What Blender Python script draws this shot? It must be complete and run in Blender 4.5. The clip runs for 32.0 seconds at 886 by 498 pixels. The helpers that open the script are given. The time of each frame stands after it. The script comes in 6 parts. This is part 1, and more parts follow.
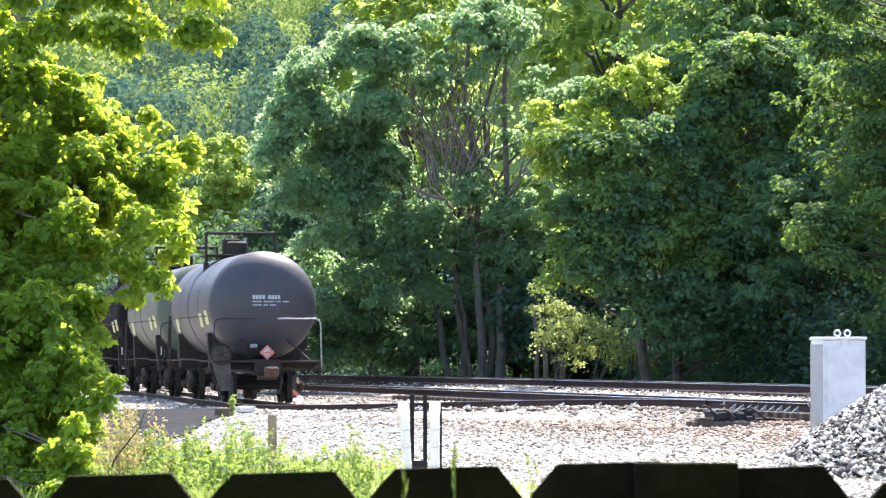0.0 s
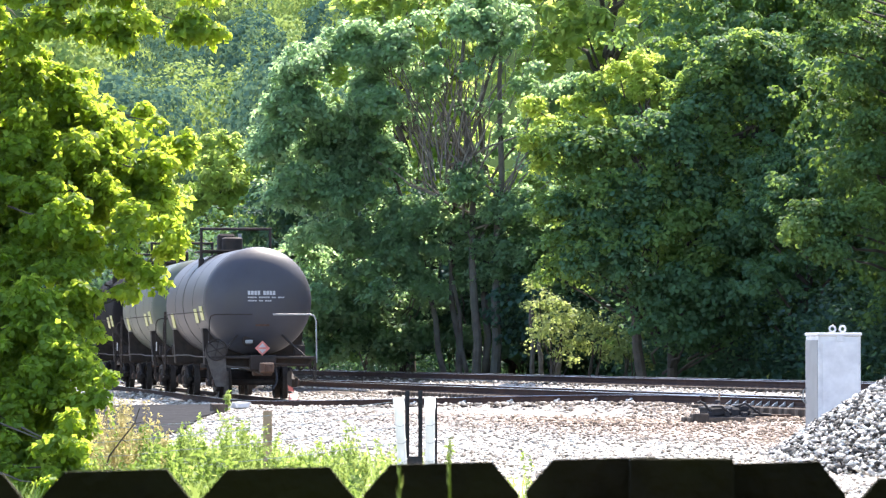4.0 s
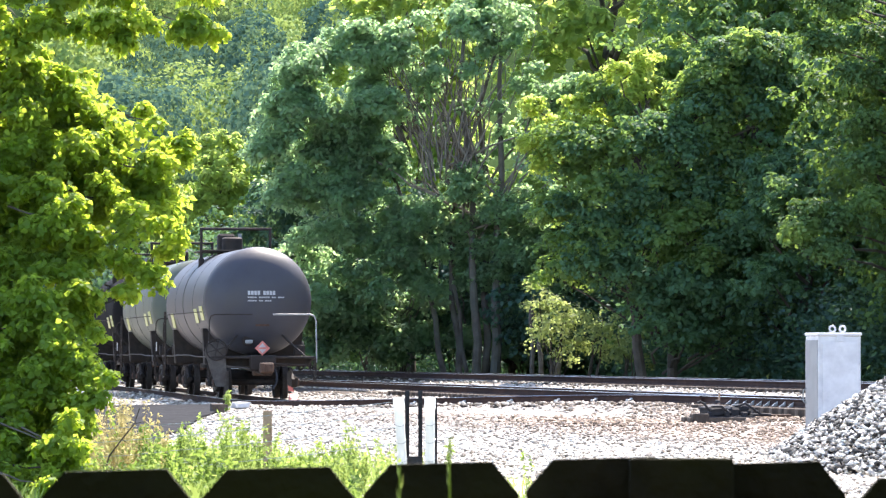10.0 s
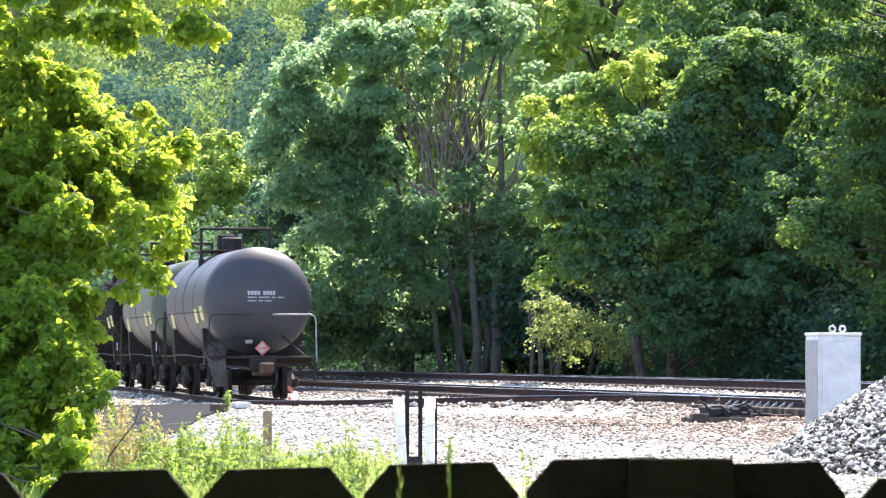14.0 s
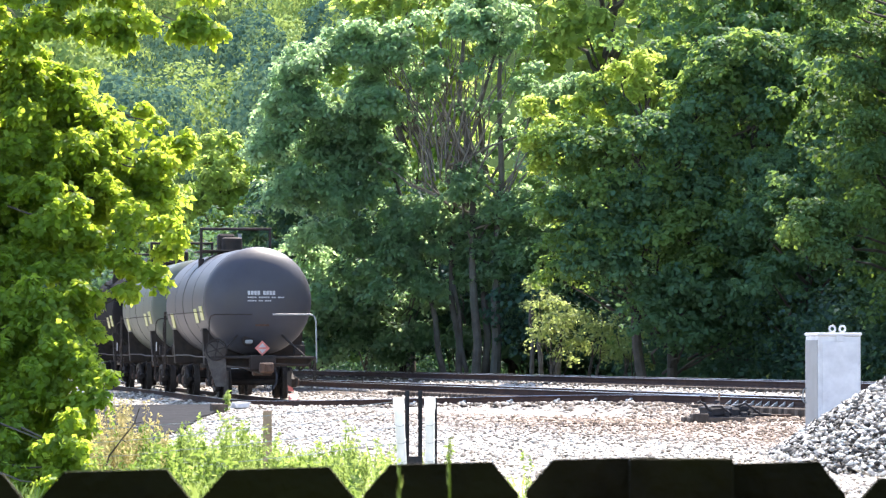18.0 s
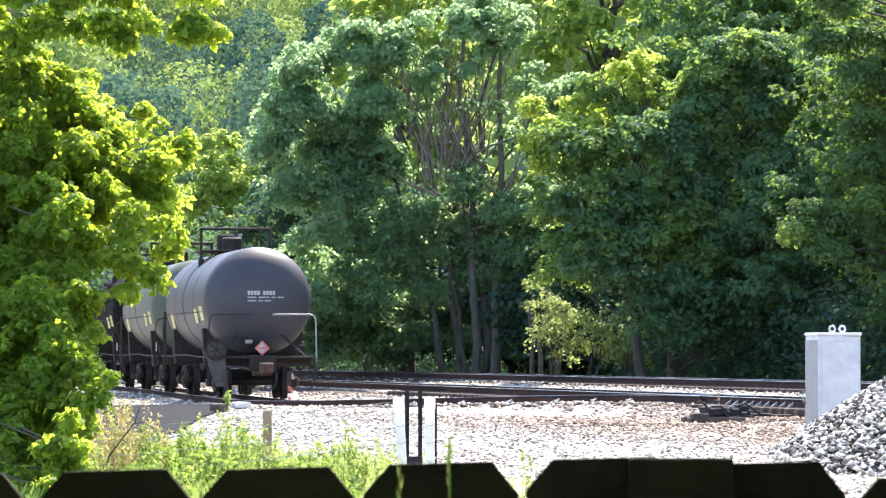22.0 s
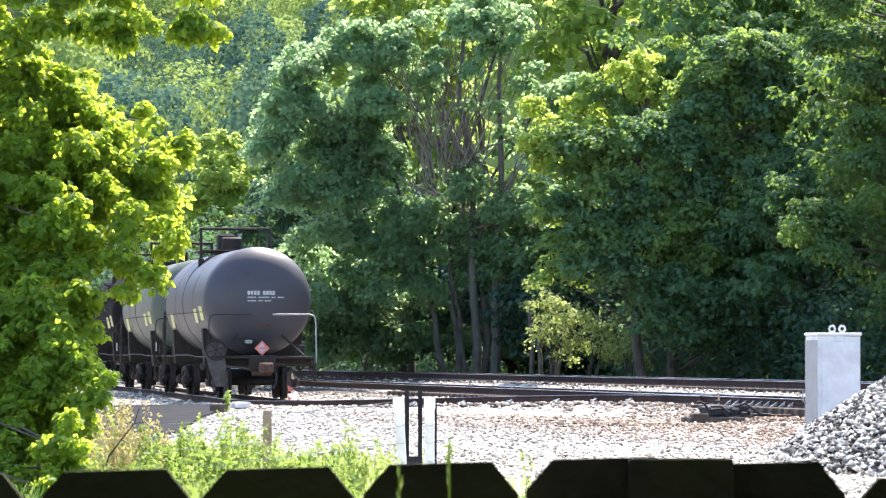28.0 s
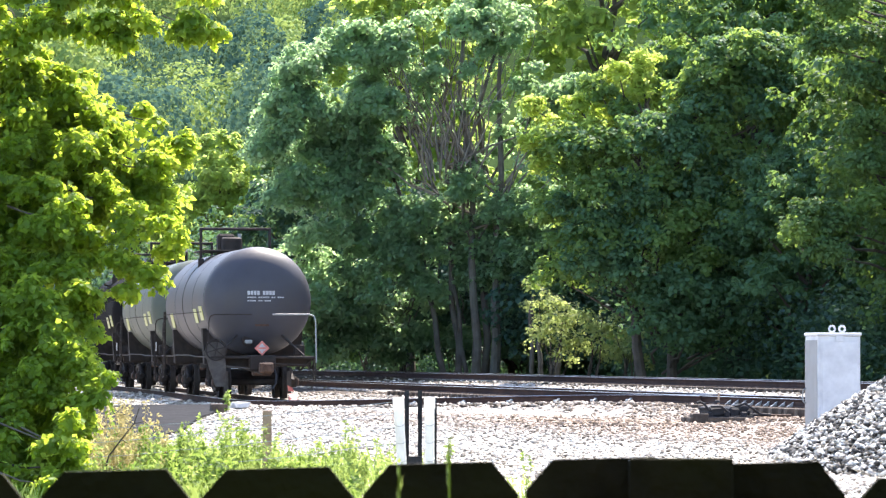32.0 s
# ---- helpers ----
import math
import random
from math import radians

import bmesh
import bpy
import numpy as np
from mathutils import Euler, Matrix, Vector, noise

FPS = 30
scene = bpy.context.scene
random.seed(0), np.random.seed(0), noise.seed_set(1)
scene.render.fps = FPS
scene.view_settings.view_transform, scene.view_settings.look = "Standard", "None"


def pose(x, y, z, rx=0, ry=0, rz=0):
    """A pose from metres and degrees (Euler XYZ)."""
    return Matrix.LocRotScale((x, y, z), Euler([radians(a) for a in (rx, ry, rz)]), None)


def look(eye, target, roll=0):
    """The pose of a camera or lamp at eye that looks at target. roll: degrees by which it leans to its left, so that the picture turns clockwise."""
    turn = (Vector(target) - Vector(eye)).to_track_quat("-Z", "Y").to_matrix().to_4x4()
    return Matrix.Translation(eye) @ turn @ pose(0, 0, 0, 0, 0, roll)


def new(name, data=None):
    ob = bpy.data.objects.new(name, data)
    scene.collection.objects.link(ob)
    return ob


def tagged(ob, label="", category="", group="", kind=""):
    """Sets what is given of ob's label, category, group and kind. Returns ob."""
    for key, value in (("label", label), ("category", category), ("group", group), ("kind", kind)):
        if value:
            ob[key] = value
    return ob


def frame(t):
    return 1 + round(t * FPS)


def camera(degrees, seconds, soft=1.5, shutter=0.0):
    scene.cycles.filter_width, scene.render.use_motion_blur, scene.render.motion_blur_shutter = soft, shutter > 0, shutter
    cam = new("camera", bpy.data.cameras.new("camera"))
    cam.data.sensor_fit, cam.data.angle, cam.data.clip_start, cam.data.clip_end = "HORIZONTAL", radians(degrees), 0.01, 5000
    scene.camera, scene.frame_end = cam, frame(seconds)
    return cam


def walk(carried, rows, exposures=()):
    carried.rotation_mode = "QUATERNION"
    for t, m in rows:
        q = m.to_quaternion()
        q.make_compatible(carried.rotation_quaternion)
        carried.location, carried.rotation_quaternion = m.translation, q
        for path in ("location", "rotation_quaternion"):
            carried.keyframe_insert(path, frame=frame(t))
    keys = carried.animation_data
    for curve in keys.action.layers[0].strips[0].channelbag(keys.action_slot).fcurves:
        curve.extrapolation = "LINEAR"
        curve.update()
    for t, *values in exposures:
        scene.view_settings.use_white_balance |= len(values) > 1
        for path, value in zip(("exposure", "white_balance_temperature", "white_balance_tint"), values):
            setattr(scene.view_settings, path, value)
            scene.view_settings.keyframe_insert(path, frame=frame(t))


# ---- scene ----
cam = camera(12.543, 32.0, soft=1.3)
EYE = (0.0, 0.0, 1.93)
cam.data.dof.use_dof, cam.data.dof.focus_distance, cam.data.dof.aperture_fstop = True, 110.0, 54.0


def aim(right, up):
    """Camera pose that points a little to the right of +y and above the horizon, in degrees."""
    a, b = radians(right), radians(up)
    return look(EYE, (math.sin(a) * math.cos(b) * 100, math.cos(a) * math.cos(b) * 100, EYE[2] + math.sin(b) * 100))


# the tripod settles in the first one and a half seconds, then stands still
walk(cam, [
    (0.0, aim(-0.0683, 1.4653)), (0.1, aim(-0.0683, 1.4894)), (0.2, aim(-0.0664, 1.5015)), (0.3, aim(-0.0643, 1.5093)),
    (0.5, aim(-0.0534, 1.5136)), (0.7, aim(-0.0466, 1.5093)), (0.9, aim(-0.0353, 1.5049)), (1.0, aim(-0.0293, 1.4989)),
    (1.1, aim(-0.0172, 1.4705)), (1.2, aim(-0.0086, 1.4377)), (1.3, aim(-0.0034, 1.4136)), (1.4, aim(0.0000, 1.4053)),
    (1.5, aim(0.0000, 1.4050)), (3.5, aim(0.0000, 1.4050)), (32.0, aim(0.0060, 1.4050)),
], exposures=[(0.0, 2.2, 6520, 14), (32.0, 2.2, 6520, 14)])

# ---- light ----
SUN_EL, SUN_AZ = 54.0, 22.0          # degrees above the horizon, degrees clockwise from +y
world = bpy.data.worlds.new("sky")
scene.world = world
world.use_nodes = True
wn = world.node_tree
sky = wn.nodes.new("ShaderNodeTexSky")
sky.sky_type = "NISHITA"
sky.sun_disc = False
sky.sun_elevation = radians(SUN_EL)
sky.sun_rotation = radians(SUN_AZ)
wn.links.new(sky.outputs[0], wn.nodes["Background"].inputs[0])
wn.nodes["Background"].inputs[1].default_value = 0.15
sun = new("sun", bpy.data.lights.new("sun", "SUN"))
sun.data.energy, sun.data.angle, sun.data.color = 3.7, radians(0.53), (1.0, 0.925, 0.82)
_e, _a = radians(SUN_EL), radians(SUN_AZ)
sun.matrix_world = look((math.sin(_a) * math.cos(_e) * 400, math.cos(_a) * math.cos(_e) * 400, math.sin(_e) * 400), (0, 0, 0))


# ---- materials ----
def material(name):
    m = bpy.data.materials.new(name)
    m.use_nodes = True
    return m, m.node_tree.nodes, m.node_tree.links, m.node_tree.nodes["Principled BSDF"]


def noise_ramp(n, l, scale, colours, detail=6.0, coords="Object", rough=0.6):
    """A noise of that scale through a colour ramp. colours: (position, (r, g, b))..."""
    tc = n.new("ShaderNodeTexCoord")
    tx = n.new("ShaderNodeTexNoise")
    tx.inputs["Scale"].default_value, tx.inputs["Detail"].default_value, tx.inputs["Roughness"].default_value = scale, detail, rough
    l.new(tc.outputs[coords], tx.inputs["Vector"])
    rp = n.new("ShaderNodeValToRGB")
    while len(rp.color_ramp.elements) < len(colours):
        rp.color_ramp.elements.new(0.5)
    for el, (p, c) in zip(rp.color_ramp.elements, colours):
        el.position, el.color = p, (*c, 1)
    l.new(tx.outputs["Fac"], rp.inputs["Fac"])
    return tx, rp


def mixed(n, l, a, b, fac, mode="MIX"):
    mx = n.new("ShaderNodeMix")
    mx.data_type, mx.blend_type = "RGBA", mode
    for sock, v in ((mx.inputs[0], fac), (mx.inputs[6], a), (mx.inputs[7], b)):
        if isinstance(v, (int, float)):
            sock.default_value = v
        elif isinstance(v, tuple):
            sock.default_value = (*v, 1)
        else:
            l.new(v, sock)
    return mx.outputs[2]


def surface(name, colours, scale=4.0, rough=0.7, metal=0.0, bump=0.2, bump_scale=None, stain=None, stain_scale=0.7, coords="Object", spec=0.5, vary=0.0):
    """Ramped noise colour, coarse stains, fine bump and, for repeated pieces, a random shift of value."""
    m, n, l, b = material(name)
    _, rp = noise_ramp(n, l, scale, colours, coords=coords)
    col = rp.outputs[0]
    if stain:
        _, st = noise_ramp(n, l, stain_scale, [(0.42, (0, 0, 0)), (0.68, (1, 1, 1))], coords=coords)
        col = mixed(n, l, col, stain, st.outputs[0])
    if vary:
        oi = n.new("ShaderNodeObjectInfo")
        mr = n.new("ShaderNodeMapRange")
        mr.inputs[3].default_value, mr.inputs[4].default_value = 1 - vary, 1 + vary
        l.new(oi.outputs["Random"], mr.inputs[0])
        hs = n.new("ShaderNodeHueSaturation")
        l.new(mr.outputs[0], hs.inputs["Value"])
        l.new(col, hs.inputs["Color"])
        col = hs.outputs[0]
    l.new(col, b.inputs["Base Color"])
    b.inputs["Roughness"].default_value, b.inputs["Metallic"].default_value = rough, metal
    b.inputs["Specular IOR Level"].default_value = spec
    if bump:
        tc = n.new("ShaderNodeTexCoord")
        tx = n.new("ShaderNodeTexNoise")
        tx.inputs["Scale"].default_value, tx.inputs["Detail"].default_value = bump_scale or scale * 4, 5
        l.new(tc.outputs[coords], tx.inputs["Vector"])
        bp = n.new("ShaderNodeBump")
        bp.inputs["Strength"].default_value, bp.inputs["Distance"].default_value = bump, 0.02
        l.new(tx.outputs["Fac"], bp.inputs["Height"])
        l.new(bp.outputs[0], b.inputs["Normal"])
    return m


def leaf_material(name, dark, light, through_colour, translucency=0.5, gloss=0.45, patch=0.35):
    """Leaves: each its own shade of green, letting light through, with a waxy upper side."""
    m, n, l, b = material(name)
    geo = n.new("ShaderNodeNewGeometry")
    rp = n.new("ShaderNodeValToRGB")
    rp.color_ramp.elements[0].color, rp.color_ramp.elements[1].color = (*dark, 1), (*light, 1)
    l.new(geo.outputs["Random Per Island"], rp.inputs["Fac"])
    _, pt = noise_ramp(n, l, patch, [(0.35, (0.72, 0.8, 0.85)), (0.65, (1.18, 1.1, 0.9))], detail=3)
    col = mixed(n, l, rp.outputs[0], pt.outputs[0], 1.0, "MULTIPLY")
    l.new(col, b.inputs["Base Color"])
    b.inputs["Roughness"].default_value, b.inputs["Specular IOR Level"].default_value = 0.58, gloss
    tr = n.new("ShaderNodeBsdfTranslucent")
    tcol = mixed(n, l, col, through_colour, 0.65)
    l.new(tcol, tr.inputs["Color"])
    mx = n.new("ShaderNodeMixShader")
    mx.inputs[0].default_value = translucency
    l.new(b.outputs[0], mx.inputs[1])
    l.new(tr.outputs[0], mx.inputs[2])
    l.new(mx.outputs[0], n["Material Output"].inputs[0])
    return m


M_LEAF_NEAR = leaf_material("maple_leaf", (0.082, 0.148, 0.036), (0.165, 0.245, 0.062), (0.79, 0.96, 0.08), 0.6, 0.22)
M_LEAF_WEED = leaf_material("weed_leaf", (0.12, 0.19, 0.05), (0.22, 0.295, 0.085), (0.52, 0.64, 0.16), 0.48, 0.12)
# pale leaf for the lobed tree's top, with sunlight put into it
M_LEAF_SUNTOP = leaf_material("sunlit_top_leaf", (0.135, 0.215, 0.07), (0.24, 0.32, 0.10), (0.84, 0.96, 0.18), 0.66, 0.15)
M_LEAF_LOCUST = leaf_material("feathery_leaf", (0.080, 0.165, 0.128), (0.145, 0.235, 0.165), (0.58, 0.80, 0.33), 0.62, 0.22)
M_LEAF_RIGHT = leaf_material("broad_leaf", (0.038, 0.088, 0.046), (0.072, 0.130, 0.056), (0.36, 0.54, 0.07), 0.32, 0.08)
# extra blue in the next three leaf colours stands for skylit haze
M_LEAF_DARK = leaf_material("dark_broad_leaf", (0.050, 0.118, 0.082), (0.094, 0.175, 0.10), (0.42, 0.62, 0.10), 0.45, 0.1)
# shade under the wood is put into this darkest, bluest leaf colour
M_LEAF_SHADE = leaf_material("shade_tint_leaf", (0.028, 0.066, 0.060), (0.050, 0.098, 0.078), (0.20, 0.36, 0.12), 0.35, 0.1)
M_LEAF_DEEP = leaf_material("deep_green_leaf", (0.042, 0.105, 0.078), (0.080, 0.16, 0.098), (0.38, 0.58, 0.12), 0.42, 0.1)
# haze of the distance is tinted into this blue-green leaf colour
M_LEAF_HILL = leaf_material("hazed_hillside_leaf", (0.050, 0.108, 0.096), (0.088, 0.158, 0.122), (0.30, 0.46, 0.20), 0.18, 0.0, 0.05)
M_LEAF_MID = leaf_material("mid_green_leaf", (0.058, 0.122, 0.058), (0.112, 0.19, 0.08), (0.5, 0.68, 0.12), 0.5, 0.1)
# yellower hillside leaf, with sunlight on the crowns put into the colour
M_LEAF_SLOPE = leaf_material("sun_tinted_slope_leaf", (0.15, 0.24, 0.075), (0.24, 0.32, 0.10), (0.50, 0.62, 0.17), 0.28, 0.05, 0.05)
M_LEAF_PALE = leaf_material("pale_frond_leaf", (0.11, 0.17, 0.065), (0.23, 0.29, 0.14), (0.66, 0.76, 0.22), 0.5, 0.4)
# bright leaf for the trees behind; their sunlight is in the colour
M_LEAF_BRIGHT = leaf_material("sunlit_tint_leaf", (0.10, 0.175, 0.06), (0.18, 0.265, 0.085), (0.68, 0.82, 0.18), 0.62, 0.12)
M_LEAF_RANK = leaf_material("rank_weed_leaf", (0.055, 0.105, 0.03), (0.11, 0.175, 0.05), (0.42, 0.58, 0.10), 0.45, 0.12)
M_DRY = leaf_material("dry_seed_head", (0.30, 0.25, 0.12), (0.46, 0.39, 0.20), (0.62, 0.52, 0.22), 0.45, 0.1)
M_BARK = surface("bark", [(0.3, (0.050, 0.042, 0.033)), (0.7, (0.115, 0.098, 0.080))], 3.0, 0.9, bump=0.6, stain=(0.10, 0.105, 0.085), vary=0.2)
M_BARK_DARK = surface("bark_dark", [(0.3, (0.035, 0.028, 0.02)), (0.7, (0.10, 0.08, 0.06))], 3.0, 0.9, bump=0.6)
M_RAIL = surface("rail_rust", [(0.3, (0.03, 0.017, 0.014)), (0.7, (0.07, 0.04, 0.032))], 3.0, 0.85, bump=0.3, stain=(0.03, 0.02, 0.02), spec=0.15)
M_RAILHEAD = surface("rail_head", [(0.3, (0.30, 0.31, 0.33)), (0.7, (0.45, 0.45, 0.46))], 1.2, 0.34, metal=0.9, bump=0.03, stain=(0.22, 0.18, 0.15))
M_TIE = surface("tie", [(0.3, (0.035, 0.026, 0.02)), (0.7, (0.095, 0.07, 0.052))], 6.0, 0.9, bump=0.5, vary=0.3)
M_STONE = surface("ballast", [(0.25, (0.20, 0.185, 0.17)), (0.5, (0.36, 0.34, 0.32)), (0.75, (0.50, 0.48, 0.46))], 3.5, 0.85, bump=0.4, bump_scale=18, coords="Object")
M_WHITE = surface("white_paint", [(0.3, (0.50, 0.50, 0.505)), (0.7, (0.60, 0.60, 0.61))], 2.2, 0.45, bump=0.06, stain=(0.45, 0.45, 0.465), stain_scale=4.0)
# case white darkened to grey for the side that lies in shade
M_CASE_SHADE = surface("case_shade_paint", [(0.3, (0.18, 0.185, 0.19)), (0.7, (0.24, 0.245, 0.25))], 2.2, 0.5, bump=0.06)
M_PVC = surface("white_plastic_sleeve", [(0.3, (0.76, 0.77, 0.78)), (0.7, (0.84, 0.84, 0.84))], 9.0, 0.4, bump=0.05, stain=(0.55, 0.54, 0.5), stain_scale=5)
_pn, _pl = M_PVC.node_tree.nodes, M_PVC.node_tree.links
_pt, _pm = _pn.new("ShaderNodeBsdfTranslucent"), _pn.new("ShaderNodeMixShader")
_pt.inputs["Color"].default_value, _pm.inputs[0].default_value = (0.9, 0.9, 0.88, 1), 0.55
_pl.new(_pn["Principled BSDF"].outputs[0], _pm.inputs[1])
_pl.new(_pt.outputs[0], _pm.inputs[2])
_pl.new(_pm.outputs[0], _pn["Material Output"].inputs[0])
M_BLACK = surface("black_steel", [(0.3, (0.012, 0.012, 0.014)), (0.7, (0.03, 0.03, 0.034))], 7.0, 0.7, bump=0.1, spec=0.2)
M_TANK = surface("tank_paint", [(0.3, (0.031, 0.031, 0.039)), (0.7, (0.042, 0.042, 0.051))], 1.2, 0.52, bump=0.02, stain=(0.042, 0.039, 0.04), stain_scale=0.8, spec=0.32)
M_TANK_PALE = surface("tank_pale_paint", [(0.3, (0.060, 0.073, 0.064)), (0.7, (0.085, 0.097, 0.080))], 1.2, 0.5, bump=0.02, stain=(0.085, 0.095, 0.066), stain_scale=0.8, spec=0.16)
M_TANK_BLACK = surface("tank_black_paint", [(0.3, (0.008, 0.008, 0.009)), (0.7, (0.014, 0.014, 0.015))], 1.2, 0.85, bump=0.02, stain=(0.014, 0.012, 0.011), spec=0.03)
M_GEAR = surface("running_gear", [(0.3, (0.015, 0.013, 0.012)), (0.7, (0.040, 0.033, 0.029))], 4.0, 0.8, bump=0.3, stain=(0.028, 0.019, 0.015), stain_scale=2, spec=0.2)
# lighter gear steel: wear, plus the light on the brake casting
M_WORN_LIT = surface("worn_lit_cast_steel", [(0.3, (0.045, 0.040, 0.037)), (0.7, (0.095, 0.082, 0.072))], 5.0, 0.8, bump=0.3, stain=(0.05, 0.036, 0.028), stain_scale=2, spec=0.2)
M_RUST = surface("rusty_iron", [(0.3, (0.041, 0.020, 0.011)), (0.7, (0.086, 0.045, 0.027))], 8.0, 0.85, bump=0.4)
M_PIPE = surface("grey_pipe", [(0.3, (0.16, 0.17, 0.17)), (0.7, (0.26, 0.27, 0.27))], 5.0, 0.45, bump=0.05)
# fence wood near black, the shade of its backlit side included
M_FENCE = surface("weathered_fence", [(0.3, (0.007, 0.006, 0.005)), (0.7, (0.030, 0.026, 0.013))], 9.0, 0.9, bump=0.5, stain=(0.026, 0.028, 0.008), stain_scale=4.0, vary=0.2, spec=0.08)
M_STAKE = surface("stake_wood", [(0.3, (0.30, 0.19, 0.12)), (0.7, (0.46, 0.32, 0.22))], 9.0, 0.85, bump=0.4)
M_YELLOW = surface("yellow_reflector", [(0.3, (0.30, 0.31, 0.08)), (0.7, (0.40, 0.40, 0.12))], 6.0, 0.4, bump=0.05)
M_MARK = surface("white_lettering", [(0.3, (0.24, 0.24, 0.25)), (0.7, (0.36, 0.36, 0.36))], 9.0, 0.5, bump=0)
M_RED = surface("red_marking", [(0.3, (0.38, 0.09, 0.07)), (0.7, (0.50, 0.15, 0.12))], 9.0, 0.5, bump=0)
M_GALV = surface("galvanised_wire", [(0.3, (0.30, 0.31, 0.32)), (0.7, (0.42, 0.43, 0.44))], 9.0, 0.4, metal=0.8, bump=0)


# ---- geometry helpers ----
class Build:
    """Gathers the vertices and faces of one mesh."""

    def __init__(self):
        self.v, self.f = [], []

    def add(self, verts, faces):
        k = len(self.v)
        self.v += [tuple(p) for p in verts]
        self.f += [tuple(i + k for i in f) for f in faces]
        return self

    def box(self, c, s, bevel=0.01, m=None):
        """A box with chamfered edges, centre c, size s, optionally moved by m."""
        hx, hy, hz = s[0] / 2, s[1] / 2, s[2] / 2
        b = min(bevel, hx * 0.45, hy * 0.45, hz * 0.45)
        pts, idx = [], {}
        for sx in (-1, 1):
            for sy in (-1, 1):
                for sz in (-1, 1):
                    for ax, p in enumerate(((hx, hy - b, hz - b), (hx - b, hy, hz - b), (hx - b, hy - b, hz))):
                        idx[sx, sy, sz, ax] = len(pts)
                        q = Vector((c[0] + sx * p[0], c[1] + sy * p[1], c[2] + sz * p[2]))
                        pts.append(m @ q if m else q)
        fs = []
        for s1 in (-1, 1):
            fs.append([idx[s1, a, b2, 0] for a, b2 in ((-1, -1), (1, -1), (1, 1), (-1, 1))][::s1])
            fs.append([idx[a, s1, b2, 1] for a, b2 in ((-1, -1), (-1, 1), (1, 1), (1, -1))][::s1])
            fs.append([idx[a, b2, s1, 2] for a, b2 in ((-1, -1), (1, -1), (1, 1), (-1, 1))][::s1])
        for s1 in (-1, 1):
            for s2 in (-1, 1):
                for e in range(3):
                    def key(t, ax):
                        k = [0, 0, 0]
                        k[e], k[(e + 1) % 3], k[(e + 2) % 3] = t, s1, s2
                        return idx[(*k, ax)]
                    a1, a2 = (e + 1) % 3, (e + 2) % 3
                    q = [key(-1, a1), key(1, a1), key(1, a2), key(-1, a2)]
                    fs.append(q if s1 * s2 < 0 else q[::-1])
        for k in ((a, b2, c2) for a in (-1, 1) for b2 in (-1, 1) for c2 in (-1, 1)):
            t = [idx[(*k, 0)], idx[(*k, 1)], idx[(*k, 2)]]
            fs.append(t if k[0] * k[1] * k[2] > 0 else t[::-1])
        return self.add(pts, fs)

    def tube(self, path, r, n=8, caps=True):
        """A round tube along a path of points; r a number or one radius a point."""
        P = [Vector(p) for p in path]
        R = [r] * len(P) if isinstance(r, (int, float)) else list(r)
        pts, fs, up = [], [], None
        for i, p in enumerate(P):
            d = (P[min(i + 1, len(P) - 1)] - P[max(i - 1, 0)]).normalized()
            if up is None:
                up = d.orthogonal().normalized()
            up = (up - d * up.dot(d)).normalized()
            w = d.cross(up)
            for k in range(n):
                a = 2 * math.pi * k / n
                pts.append(p + (up * math.cos(a) + w * math.sin(a)) * R[i])
        for i in range(len(P) - 1):
            for k in range(n):
                a, b = i * n + k, i * n + (k + 1) % n
                fs.append((a, b, b + n, a + n))
        if caps:
            fs.append(tuple(range(n))[::-1])
            fs.append(tuple(range((len(P) - 1) * n, len(P) * n)))
        return self.add(pts, fs)

    def lathe(self, profile, m, n=32):
        """Turns (radius, height) pairs about m's z axis."""
        pts, fs = [], []
        for r, h in profile:
            for k in range(n):
                a = 2 * math.pi * k / n
                pts.append(m @ Vector((r * math.cos(a), r * math.sin(a), h)))
        for i in range(len(profile) - 1):
            for k in range(n):
                a, b = i * n + k, i * n + (k + 1) % n
                fs.append((a, b, b + n, a + n))
        return self.add(pts, fs)

    def mesh(self, name, mat, smooth=False):
        me = bpy.data.meshes.new(name)
        me.from_pydata(self.v, [], self.f)
        me.materials.append(mat)
        if smooth:
            me.polygons.foreach_set("use_smooth", [True] * len(me.polygons))
            me.set_sharp_from_angle(angle=radians(38))
        me.update()
        return me


def fast_mesh(name, verts, tris, mat):
    """A triangle mesh from numpy arrays."""
    me = bpy.data.meshes.new(name)
    verts, tris = np.asarray(verts, dtype=np.float32), np.asarray(tris, dtype=np.int32)
    me.vertices.add(len(verts))
    me.vertices.foreach_set("co", verts.ravel())
    me.loops.add(tris.size)
    me.loops.foreach_set("vertex_index", tris.ravel())
    me.polygons.add(len(tris))
    me.polygons.foreach_set("loop_start", np.arange(0, tris.size, 3, dtype=np.int32))
    me.polygons.foreach_set("loop_total", np.full(len(tris), 3, dtype=np.int32))
    me.materials.append(mat)
    me.update(calc_edges=True)
    return me


def part(name, geo, mat, parent, label="", smooth=False):
    """Links a Build or a mesh as one object under a thing or part."""
    me = geo.mesh(name, mat, smooth) if isinstance(geo, Build) else geo
    ob = new(name, me)
    ob.parent = parent
    return tagged(ob, label)


def thing(name, m, label, category, group="", kind=""):
    ob = new(name)
    ob.empty_display_size = 0.2
    ob.matrix_world = m
    return tagged(ob, label, category, group, kind)


